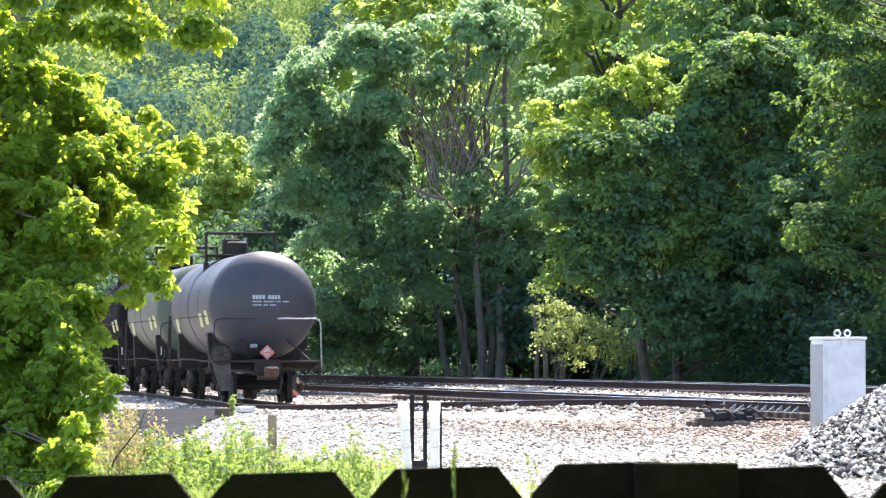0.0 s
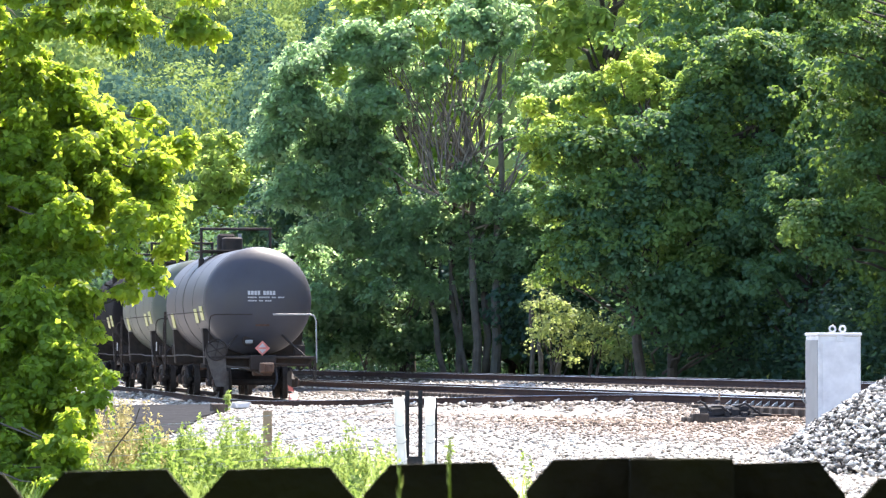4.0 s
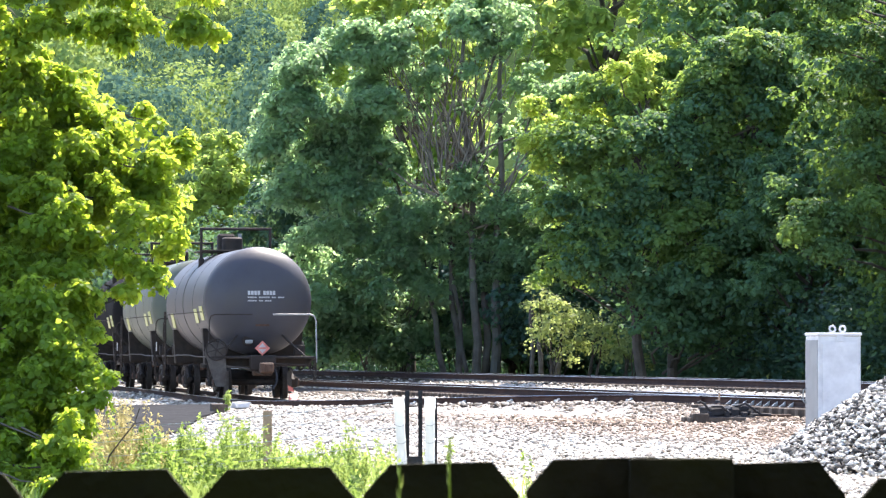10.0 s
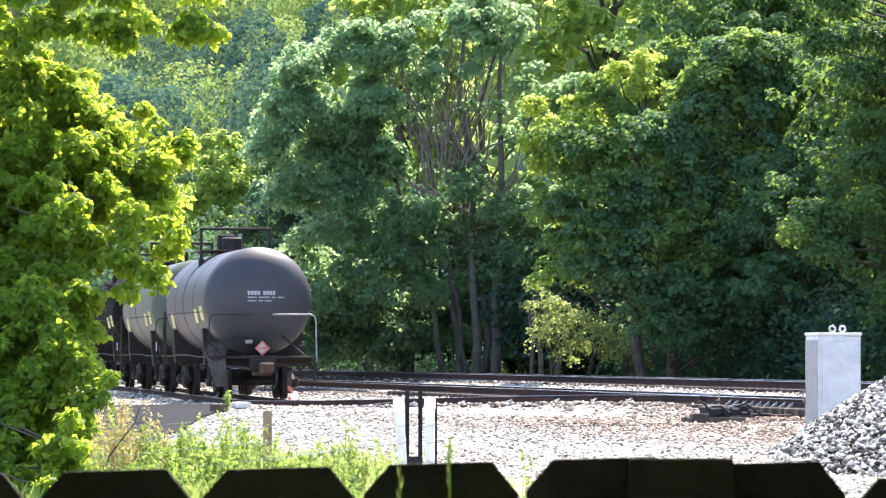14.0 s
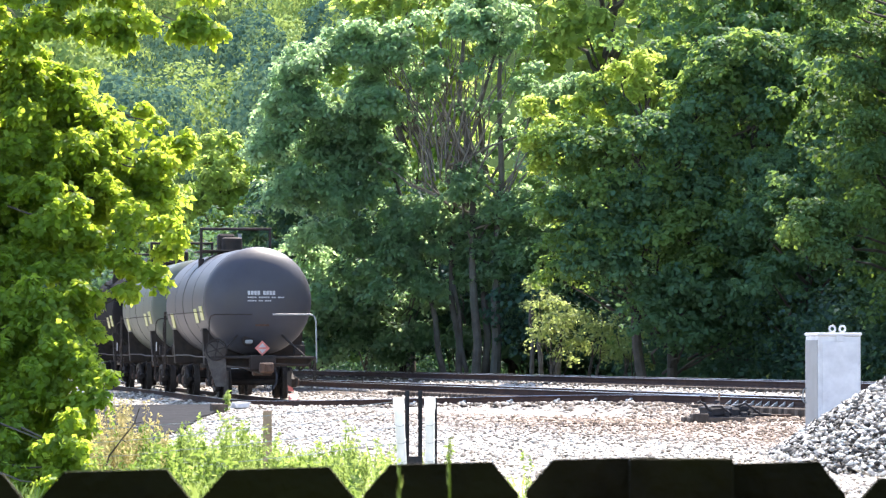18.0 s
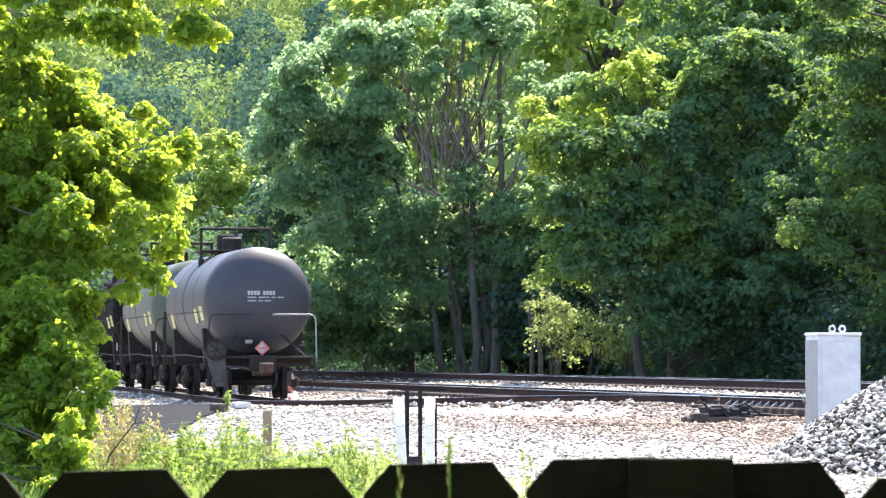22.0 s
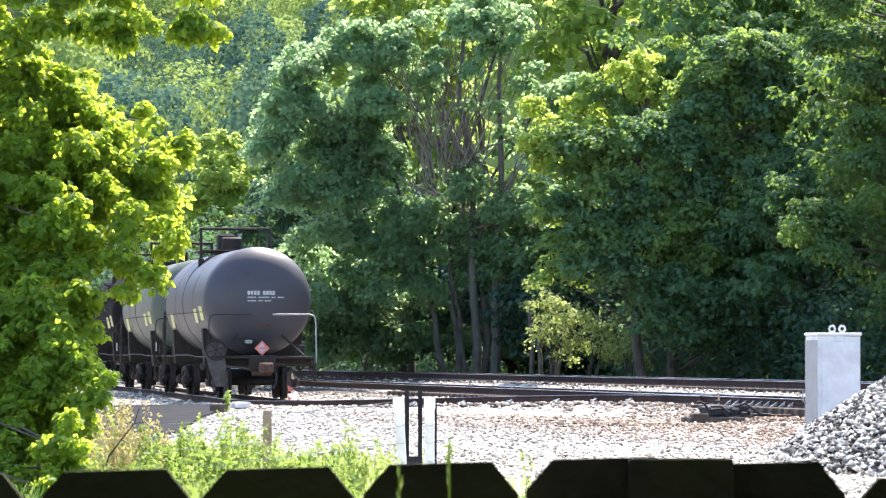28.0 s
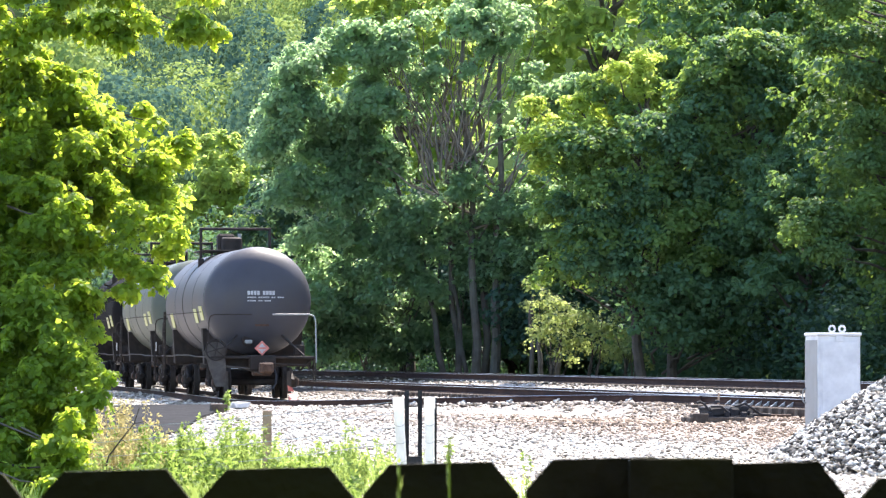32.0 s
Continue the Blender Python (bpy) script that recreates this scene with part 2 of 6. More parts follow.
# ---- lie of the land ----
# three tracks run from the switch towards far left; distances in metres from the viewer along +y
def bend(y, y0):
    """How far the line has swung back to the right where it curves away beyond y0."""
    u = np.maximum(np.asarray(y, dtype=float) - y0, 0)
    k = np.minimum(u, 24.0)
    return 0.0966 * (k * k / 48.0 + np.maximum(u - 24.0, 0))


def track_b(y):
    """Centre line of the running track with the switch."""
    return 29.62 - y * 0.2545 + bend(y, 134.0)


def track_a(y):
    """Centre line of the far running track."""
    return 37.27 - y * 0.2759 + bend(y, 154.0)


def siding(y):
    """Centre line of the siding that leaves the running track at the switch."""
    u = np.clip((y - 88.7) / 21.5, 0.0, 1.0)
    v = np.clip(np.asarray(y, dtype=float) - 107.0, 0.0, 6.0)
    x = 29.62 - y * 0.2545 - 6.63 * (3 * u * u - 2 * u ** 3)
    return x + 0.0966 * (v * v / 12.0 + np.maximum(y - 113.0, 0))


def siding_z(y):
    u = min(max((y - 91.6) / 17.4, 0.0), 1.0)
    return 0.86 - 0.34 * (3 * u * u - 2 * u ** 3)


Z_B, Z_A = 0.86, 1.09
VB = math.cos(math.atan(0.2545))


def ramp(a, b, t):
    u = np.clip((t - a) / (b - a), 0, 1)
    return u * u * (3 - 2 * u)


def land(x, y):
    """Height of the ground at x, y (numpy arrays or numbers)."""
    x, y = np.asarray(x, dtype=float), np.asarray(y, dtype=float)
    v = (x - track_b(y)) * VB
    z = 0.36 * ramp(7, 32, y) + 0.03 * np.sin(x * 0.9 + y * 0.36) * ramp(9, 23, y)
    z = z + (0.51 - 0.36) * ramp(-3.5, -1.9, v) * ramp(35, 70, y) + 0.32 * ramp(1.8, 3.6, v)
    # ballast under the siding
    top = 0.86 - 0.34 * ramp(91.6, 109, y) - 0.20
    k = (1 - ramp(1.5, 2.6, np.abs(x - siding(y)))) * ramp(87, 90.5, y) * (1 - ramp(220, 244, y))
    z = np.where(top > z, z + (top - z) * k, z)
    beyond = np.maximum(v - 11, 0)
    z = z - 0.1 * ramp(8, 9.5, v) + beyond * 0.03 + 0.42 * np.maximum(v - 34, 0) * ramp(30, 70, v)
    return np.minimum(z, 130 + 0.02 * np.maximum(v, 0))

M_LIMB = surface("pale_limb_bark", [(0.3, (0.10, 0.085, 0.065)), (0.7, (0.20, 0.175, 0.14))], 3.0, 0.85, bump=0.5, vary=0.2)


def stone_shape(seed, flat=0.62):
    """A broken stone of about one unit: a rough, angular lump of 16 faces."""
    r = random.Random(seed)
    bm = bmesh.new()
    bmesh.ops.create_icosphere(bm, subdivisions=1, radius=0.5)
    for v in bm.verts:
        v.co *= r.uniform(0.55, 1.25)
        v.co.z *= flat
    vs, fs = [tuple(v.co) for v in bm.verts], [tuple(v.index for v in f.verts) for f in bm.faces]
    bm.free()
    return np.array(vs), np.array(fs)


def chip_shape(seed):
    """A small angular chip of eight faces."""
    r = random.Random(seed)
    v = [(0.5, 0, 0), (0, 0.5, 0), (-0.5, 0, 0), (0, -0.5, 0), (0, 0, 0.5), (0, 0, -0.5)]
    v = [(x * r.uniform(0.8, 1.5) + r.uniform(-0.12, 0.12), y * r.uniform(0.7, 1.1) + r.uniform(-0.12, 0.12), z * r.uniform(0.5, 0.9) + r.uniform(-0.1, 0.1)) for x, y, z in v]
    f = [(0, 1, 4), (1, 2, 4), (2, 3, 4), (3, 0, 4), (1, 0, 5), (2, 1, 5), (3, 2, 5), (0, 3, 5)]
    return np.array(v), np.array(f)


def scatter_stones(name, pts, sizes, mat, seed, shape=stone_shape):
    """Many stones in one mesh."""
    rng = np.random.default_rng(seed)
    kinds = [shape(seed + k) for k in range(7)]
    vs, ts, k0 = [], [], 0
    pick = rng.integers(0, 7, len(pts))
    for k in range(7):
        sel = np.where(pick == k)[0]
        v, f = kinds[k]
        n = len(sel)
        if not n:
            continue
        a = rng.uniform(0, 2 * np.pi, n)
        t = rng.uniform(-0.6, 0.6, n)
        ca, sa, ct, st = np.cos(a), np.sin(a), np.cos(t), np.sin(t)
        R = np.zeros((n, 3, 3))
        R[:, 0, 0], R[:, 0, 1], R[:, 0, 2] = ca, -sa * ct, sa * st
        R[:, 1, 0], R[:, 1, 1], R[:, 1, 2] = sa, ca * ct, -ca * st
        R[:, 2, 1], R[:, 2, 2] = st, ct
        w = np.einsum("nij,vj->nvi", R, v) * sizes[sel][:, None, None] + pts[sel][:, None, :]
        vs.append(w.reshape(-1, 3))
        ts.append((f[None] + (np.arange(n) * len(v))[:, None, None]).reshape(-1, 3) + k0)
        k0 += n * len(v)
    return fast_mesh(name, np.concatenate(vs), np.concatenate(ts), mat)


def leaf_cloud(rng, pts, size, droop=0.15, spread=0.26, long=1.15, facing=None):
    """Vertices and triangles of one folded leaf at each point. facing: the way each leaf's upper side looks."""
    n = len(pts)
    nor = rng.normal(0, spread, (n, 3)) + ((0, 0, 1) if facing is None else facing)
    nor /= np.linalg.norm(nor, axis=1)[:, None]
    d = rng.normal(0, 1, (n, 3))
    d -= nor * np.sum(d * nor, axis=1)[:, None]
    d /= np.linalg.norm(d, axis=1)[:, None]
    d[:, 2] -= droop
    s = np.cross(nor, d)
    s /= np.linalg.norm(s, axis=1)[:, None]
    sz = size * rng.uniform(0.65, 1.35, n)[:, None]
    v = np.empty((n, 4, 3))
    v[:, 0] = pts
    v[:, 1] = pts + d * sz * long * 0.45 + s * sz * 0.5 + nor * sz * 0.12
    v[:, 2] = pts + d * sz * long - (0, 0, 1) * sz * droop * 0.5
    v[:, 3] = pts + d * sz * long * 0.45 - s * sz * 0.5 + nor * sz * 0.12
    t = np.array([[0, 1, 2], [0, 2, 3]])[None] + (np.arange(n) * 4)[:, None, None]
    return v.reshape(-1, 3), t.reshape(-1, 3)


def bough_points(rng, radii, clusters, per, clump, shell=0.55):
    """Leaf points of one bough round its own origin, and the way they face: flat drooping sprays over an uneven ellipsoid."""
    u = rng.normal(0, 1, (clusters, 3))
    u /= np.linalg.norm(u, axis=1)[:, None]
    u[:, 2] = np.where(u[:, 2] < -0.45, -u[:, 2], u[:, 2])
    rad = (shell + (1 - shell) * rng.random(clusters) ** 0.6) * (0.80 + 0.32 * np.sin(u[:, 0] * 5 + u[:, 2] * 7 + rng.uniform(0, 6)))
    c = u * rad[:, None] * radii
    # each tuft is a little dome of leaves that face outward and up
    k = clump * rng.uniform(0.55, 1.35, (clusters, 1, 1))
    w = rng.normal(0, 1, (clusters, per, 3)) + (u * 0.7 + (0, 0, 0.55))[:, None]
    w /= np.linalg.norm(w, axis=2)[:, :, None]
    p = c[:, None] + w * k * rng.uniform(0.7, 1.08, (clusters, per, 1)) * (1.1, 1.1, 0.8)
    face = w * 0.9 + (0, 0, 0.35)
    return p.reshape(-1, 3), face.reshape(-1, 3)


SWAY = []      # (bough, rest pose, amount, phase) for motions()


def bough(tree, at, radii, clusters, per, size, clump, mat, seed, sway=0.0, droop=0.02, shell=0.5, spread=0.3, name="bough", label=""):
    rng = np.random.default_rng(seed)
    p, out = bough_points(rng, np.array(radii), clusters, per, clump, shell)
    v, t = leaf_cloud(rng, p, size, droop, spread, facing=out)
    ob = tagged(part(name, fast_mesh(name, v, t, mat), mat, tree, label), kind="stuff")
    ob.location = at
    if sway:
        SWAY.append((ob, sway, seed))
    return ob


def limb_path(a, b, rng, wobble=0.12, n=6, sag=0.0):
    a, b = Vector(a), Vector(b)
    L = (b - a).length
    out = []
    for i in range(n):
        t = i / (n - 1)
        p = a.lerp(b, t)
        k = math.sin(math.pi * t)
        out.append(p + Vector((rng.uniform(-1, 1), rng.uniform(-1, 1), rng.uniform(-0.5, 0.5))) * wobble * k * L * 0.25 + Vector((0, 0, sag * k * L)))
    return out


# ---- ground ----
def dust_along(n, l, sp, dust):
    """Brake dust lies thick about the switch and thins out towards the wagons."""
    a = n.new("ShaderNodeMapRange")
    a.inputs[1].default_value, a.inputs[2].default_value, a.inputs[3].default_value, a.inputs[4].default_value = 84, 100, 1.0, 0.25
    l.new(sp.outputs["Y"], a.inputs[0])
    m = n.new("ShaderNodeMath")
    m.operation = "MULTIPLY"
    l.new(a.outputs[0], m.inputs[0])
    l.new(dust.outputs[0], m.inputs[1])
    return m.outputs[0]


def ground_material():
    m, n, l, b = material("ground_soil")
    # gravel tones lowered to stand for shade between the loose stones
    _, stones = noise_ramp(n, l, 9.0, [(0.28, (0.11, 0.10, 0.085)), (0.45, (0.29, 0.275, 0.25)), (0.72, (0.44, 0.42, 0.39))], detail=8, rough=0.75)
    _, soil = noise_ramp(n, l, 2.0, [(0.3, (0.018, 0.034, 0.012)), (0.7, (0.042, 0.066, 0.024))])
    tc = n.new("ShaderNodeTexCoord")
    sp = n.new("ShaderNodeSeparateXYZ")
    l.new(tc.outputs["Object"], sp.inputs[0])
    # gravel of the rail yard between the field and the wood's edge
    near = n.new("ShaderNodeMapRange")
    near.inputs[1].default_value, near.inputs[2].default_value = 36, 43
    l.new(sp.outputs["Y"], near.inputs[0])
    lane = n.new("ShaderNodeMath")
    lane.operation = "MULTIPLY_ADD"
    lane.inputs[1].default_value, lane.inputs[2].default_value = 0.2545, -29.62
    l.new(sp.outputs["Y"], lane.inputs[0])
    v = n.new("ShaderNodeMath")
    v.operation = "ADD"
    l.new(sp.outputs["X"], v.inputs[0])
    l.new(lane.outputs[0], v.inputs[1])
    far = n.new("ShaderNodeMapRange")
    far.inputs[1].default_value, far.inputs[2].default_value, far.inputs[3].default_value, far.inputs[4].default_value = 8.0, 9.6, 1, 0
    l.new(v.outputs[0], far.inputs[0])
    both = n.new("ShaderNodeMath")
    both.operation = "MULTIPLY"
    l.new(near.outputs[0], both.inputs[0])
    l.new(far.outputs[0], both.inputs[1])
    # rusty brown dust along the rails
    dust = n.new("ShaderNodeMapRange")
    dust.inputs[1].default_value, dust.inputs[2].default_value, dust.inputs[3].default_value, dust.inputs[4].default_value = -12.0, -5.5, 0, 0.5
    l.new(v.outputs[0], dust.inputs[0])
    gravel = mixed(n, l, stones.outputs[0], (0.27, 0.215, 0.175), dust_along(n, l, sp, dust))
    # dark, oily ballast between the rails, with the cribs' shade put into the colour
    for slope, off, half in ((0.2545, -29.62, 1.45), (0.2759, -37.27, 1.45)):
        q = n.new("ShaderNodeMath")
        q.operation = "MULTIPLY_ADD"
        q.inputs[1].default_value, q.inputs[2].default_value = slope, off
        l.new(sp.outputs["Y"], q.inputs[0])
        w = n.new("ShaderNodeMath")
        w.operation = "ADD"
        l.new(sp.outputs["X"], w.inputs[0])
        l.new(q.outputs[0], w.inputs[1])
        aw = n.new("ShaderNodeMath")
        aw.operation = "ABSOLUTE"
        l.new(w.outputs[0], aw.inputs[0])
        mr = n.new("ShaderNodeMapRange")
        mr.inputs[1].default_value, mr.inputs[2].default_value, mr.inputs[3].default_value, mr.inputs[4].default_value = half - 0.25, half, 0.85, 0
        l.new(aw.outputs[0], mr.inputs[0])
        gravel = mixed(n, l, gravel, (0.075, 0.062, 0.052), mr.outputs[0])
    # pale stone dust over the near part of the yard
    sand = n.new("ShaderNodeMapRange")
    sand.inputs[1].default_value, sand.inputs[2].default_value, sand.inputs[3].default_value, sand.inputs[4].default_value = 51, 67.3, 0.85, 0
    l.new(sp.outputs["Y"], sand.inputs[0])
    _, pale = noise_ramp(n, l, 3.0, [(0.3, (0.48, 0.43, 0.34)), (0.7, (0.68, 0.62, 0.50))])
    gravel = mixed(n, l, gravel, pale.outputs[0], sand.outputs[0])
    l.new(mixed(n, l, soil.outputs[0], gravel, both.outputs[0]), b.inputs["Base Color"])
    b.inputs["Roughness"].default_value, b.inputs["Specular IOR Level"].default_value = 0.95, 0.0
    tx = n.new("ShaderNodeTexNoise")
    tx.inputs["Scale"].default_value, tx.inputs["Detail"].default_value = 14, 6
    l.new(tc.outputs["Object"], tx.inputs["Vector"])
    bp = n.new("ShaderNodeBump")
    bp.inputs["Strength"].default_value, bp.inputs["Distance"].default_value = 0.9, 0.05
    l.new(tx.outputs["Fac"], bp.inputs["Height"])
    l.new(bp.outputs[0], b.inputs["Normal"])
    return m


M_GROUND = ground_material()


def ground():
    """One sheet, fine where the tracks lie and coarse towards the horizon."""
    xs = np.concatenate([[-2600, -1400, -700, -350, -180, -110, -75], np.arange(-55, 56, 0.8), [75, 110, 180, 350, 700, 1400, 2600]])
    ys = np.concatenate([[-400, -150, -50, -20], np.arange(-8, 34, 2.0), np.arange(34, 174, 1.2), np.arange(174, 410, 7), [440, 500, 580, 800, 1300, 2600]])
    X, Y = np.meshgrid(xs, ys)
    Z = land(X, Y)
    hill = 0.181 * np.maximum(Y - 249, 0) * (1 - 0.25 * np.sin(X * 0.012 + 0.6))
    Z = np.minimum(Z + hill, 150)
    n, k = len(xs), len(ys)
    v = np.stack([X, Y, Z], -1).reshape(-1, 3)
    i = (np.arange(k - 1)[:, None] * n + np.arange(n - 1)[None]).ravel()
    t = np.concatenate([np.stack([i, i + 1, i + n + 1], -1), np.stack([i, i + n + 1, i + n], -1)])
    me = fast_mesh("ground", v, t, M_GROUND)
    me.polygons.foreach_set("use_smooth", [True] * len(me.polygons))
    tagged(new("ground", me), "pale gravel rail yard running into weedy soil and a wooded slope", "ground", kind="structure")


def hill_z(x, y):
    return float(min(land(x, y) + 0.181 * max(y - 249, 0) * (1 - 0.25 * math.sin(x * 0.012 + 0.6)), 150))


ground()


# ---- tracks ----
RAIL_PROFILE = [(-0.068, -0.172), (0.068, -0.172), (0.068, -0.160), (0.012, -0.146), (0.010, -0.045), (0.036, -0.034), (0.036, -0.006), (-0.036, -0.006), (-0.036, -0.034), (-0.010, -0.045), (-0.012, -0.146), (-0.068, -0.160)]


def sweep(path, profile, side):
    """Sweeps an (across, up) profile along a path, shifted sideways."""
    b, P, n = Build(), [Vector(p) for p in path], len(profile)
    pts, fs = [], []
    for i, p in enumerate(P):
        d = (P[min(i + 1, len(P) - 1)] - P[max(i - 1, 0)])
        d.z = 0
        d.normalize()
        w = Vector((d.y, -d.x, 0))
        pts += [p + w * (side + a) + Vector((0, 0, u)) for a, u in profile]
    for i in range(len(P) - 1):
        for k in range(n):
            q = i * n + k, i * n + (k + 1) % n
            fs.append((q[0], q[1], q[1] + n, q[0] + n))
    fs += [tuple(range(n)), tuple(range((len(P) - 1) * n, len(P) * n))[::-1]]
    return b.add(pts, fs)


TIE_MESH = Build().box((0, 0, 0), (2.6, 0.22, 0.18), 0.012).mesh("tie", M_TIE)
PLATE_MESH = Build().box((0, 0, 0), (0.34, 0.19, 0.018), 0.004).mesh("tie_plate", M_RUST)


def rail_track(name, line, height, y0, y1, label, tie0=None, tie1=None, step=0.56):
    """Two rails on ties; the line gives x for y."""
    tr = thing(name, pose(0, 0, 0), label, "railway track", "tracks")
    ys = np.arange(y0, y1 + 0.1, 1.5)
    path = [(line(y), y, height(y)) for y in ys]
    for s in (-0.753, 0.753):
        r = part("rail", sweep(path, RAIL_PROFILE, s), M_RAIL, tr)
        part("rail_head", sweep(path, [(-0.034, -0.006), (0.034, -0.006), (0.030, 0.001), (-0.030, 0.001)], s), M_RAILHEAD, r, "worn shiny running surface")
    y = tie0 or y0
    rng = random.Random(len(name))
    while y < (tie1 or y1):
        a = math.atan2(line(y + 1) - line(y - 1), 2.0)
        ob = part("tie", TIE_MESH, M_TIE, tr)
        ob.matrix_world = pose(line(y), y, height(y) - 0.172 - 0.098, 0, 0, -math.degrees(a) + rng.uniform(-1, 1)) @ Matrix.Translation((rng.uniform(-0.05, 0.05), 0, 0))
        for s in (-0.753, 0.753):
            pl = part("tie_plate", PLATE_MESH, M_RUST, tr)
            pl.matrix_world = pose(line(y), y, height(y) - 0.172 - 0.009, 0, 0, -math.degrees(a)) @ Matrix.Translation((s, 0, 0))
        y += step
    return tr


rail_track("running_track", track_b, lambda y: Z_B, 55, 244, "rusty steel rails of the running track with the switch", 74, 118, 0.56)
rail_track("far_track", track_a, lambda y: Z_A, 55, 266, "rusty steel rails of the far track along the wood", 90, 120, 0.56)
rail_track("siding_track", siding, siding_z, 90.5, 244, "rusty siding rails curving from the switch to the tank wagons", 91, 135, 0.56)


# braces and clips that hold the rails at the switch
def rail_hardware():
    tr = bpy.data.objects["running_track"]
    brace = Build().add([(-0.20, -0.02, -0.17), (-0.07, -0.02, -0.17), (-0.05, -0.02, -0.06), (-0.20, 0.02, -0.17), (-0.07, 0.02, -0.17), (-0.05, 0.02, -0.06)],
                        [(0, 1, 2), (5, 4, 3), (0, 2, 5, 3), (1, 4, 5, 2), (0, 3, 4, 1)]).mesh("rail_brace", M_PIPE)
    y = 84.4
    while y < 88.5:
        o = part("rail_brace", brace, M_GALV, tr, "grey steel rail brace")
        o.matrix_world = pose(track_b(y) - 0.753, y, Z_B, 0, 0, 14.3)
        y += 0.5
    st = bpy.data.objects["siding_track"]
    clip = Build().box((-0.10, 0, -0.13), (0.14, 0.12, 0.05), 0.015).box((-0.05, 0, -0.10), (0.05, 0.08, 0.06), 0.01).mesh("rail_clip", M_GALV)
    for y in (93.4, 94.7, 96.0, 97.6, 99.2, 100.9):
        a = math.degrees(math.atan2(siding(y - 1) - siding(y + 1), 2.0))
        o = part("rail_clip", clip, M_GALV, st, "pale steel rail clip")
        o.matrix_world = pose(siding(y), y, siding_z(y), 0, 0, a) @ Matrix.Translation((-0.753, 0, 0))


rail_hardware()


# ---- tank wagons ----
def wheel_set(parent, y):
    ax = part("axle", Build().tube([(-0.95, y, 0.46), (0.95, y, 0.46)], 0.085, 12), M_GEAR, parent, smooth=True)
    for s in (-1, 1):
        prof = [(0.10, -0.075), (0.16, -0.07), (0.20, -0.02), (0.38, -0.02), (0.41, -0.07), (0.455, -0.07), (0.46, 0.05), (0.49, 0.06), (0.49, 0.085), (0.40, 0.085), (0.37, 0.03), (0.20, 0.03), (0.16, 0.09), (0.10, 0.09)]
        m = pose(s * 0.79, y, 0.46, 0, -s * 90, 0)
        part("wheel", Build().lathe(prof, m, 28), M_GEAR, ax, "rusty steel wheel", smooth=True)


def truck(car, y):
    """A two-axle bogie with cast side frames, springs and a bolster."""
    t = part("truck", Build().box((0, y, 0.62), (2.1, 0.36, 0.28), 0.05), M_GEAR, car, "grimy cast-steel bogie")
    for k in (-0.88, 0.88):
        wheel_set(t, y + k)
    for s in (-1, 1):
        x = s * 1.0
        b = Build()
        b.tube([(x, y - 1.12, 0.48), (x, y - 0.8, 0.62), (x, y - 0.45, 0.80), (x, y + 0.45, 0.80), (x, y + 0.8, 0.62), (x, y + 1.12, 0.48)], 0.085, 6)
        b.tube([(x, y - 0.9, 0.5), (x, y - 0.4, 0.27), (x, y + 0.4, 0.27), (x, y + 0.9, 0.5)], 0.075, 6)
        b.box((x, y - 0.36, 0.54), (0.14, 0.10, 0.5), 0.02)
        b.box((x, y + 0.36, 0.54), (0.14, 0.10, 0.5), 0.02)
        part("side_frame", b, M_GEAR, t)
        for k in (-0.14, 0.14):
            part("spring", Build().lathe([(0.04, 0.0), (0.075, 0.0), (0.075, 0.03), (0.06, 0.05), (0.075, 0.08), (0.06, 0.11), (0.075, 0.14), (0.06, 0.17), (0.075, 0.2), (0.04, 0.2)], pose(x, y + k, 0.33), 12), M_RUST, t)
        for k in (-0.88, 0.88):
            part("bearing_box", Build().box((x + s * 0.06, y + k, 0.47), (0.22, 0.30, 0.30), 0.05), M_GEAR, t)
            part("bearing_cap", Build().lathe([(0.001, 0.02), (0.08, 0.02), (0.10, 0.0), (0.10, -0.06)], pose(x + s * 0.19, y + k, 0.46, 0, s * 90, 0), 14), M_RUST, t, smooth=True)
    return t


R_TANK, Z_TANK, L_TANK = 1.49, 2.70, 13.4


def shell_profile(L, depth):
    k = 12
    pr = []
    for i in range(k + 1):
        a = math.pi / 2 * i / k
        pr.append((max(R_TANK * math.sin(a), 0.002), depth * (1 - math.cos(a))))
    pr += [(R_TANK, depth + 0.02 + (L - 2 * depth - 0.04) * i / 8) for i in range(9)]
    pr += [(r, L - h) for r, h in reversed(pr[:k + 1])]
    return pr


def head_y(x, z, depth=0.86):
    """How far back the domed end lies at x, z."""
    q = min((x * x + (z - Z_TANK) ** 2) / R_TANK ** 2, 1.0)
    return depth * (1 - math.sqrt(1 - q))


def decal(x0, x1, z0, z1, off=0.006, n=4):
    """A thin plate that follows the domed end."""
    b, pts, fs = Build(), [], []
    for o in (-off, 0.012):
        for i in range(n + 1):
            for j in range(n + 1):
                x, z = x0 + (x1 - x0) * i / n, z0 + (z1 - z0) * j / n
                pts.append((x, head_y(x, z) + o, z))
    k = (n + 1) ** 2
    for i in range(n):
        for j in range(n):
            a = i * (n + 1) + j
            fs.append((a, a + n + 1, a + n + 2, a + 1))
            fs.append((a + k, a + 1 + k, a + n + 2 + k, a + n + 1 + k))
    rim = [i * (n + 1) for i in range(n + 1)] + [n * (n + 1) + j for j in range(1, n + 1)] + [i * (n + 1) + n for i in range(n - 1, -1, -1)] + [j for j in range(n - 1, 0, -1)]
    for a, c in zip(rim, rim[1:] + rim[:1]):
        fs.append((a, a + k, c + k, c)[::-1])
    return b.add(pts, fs)


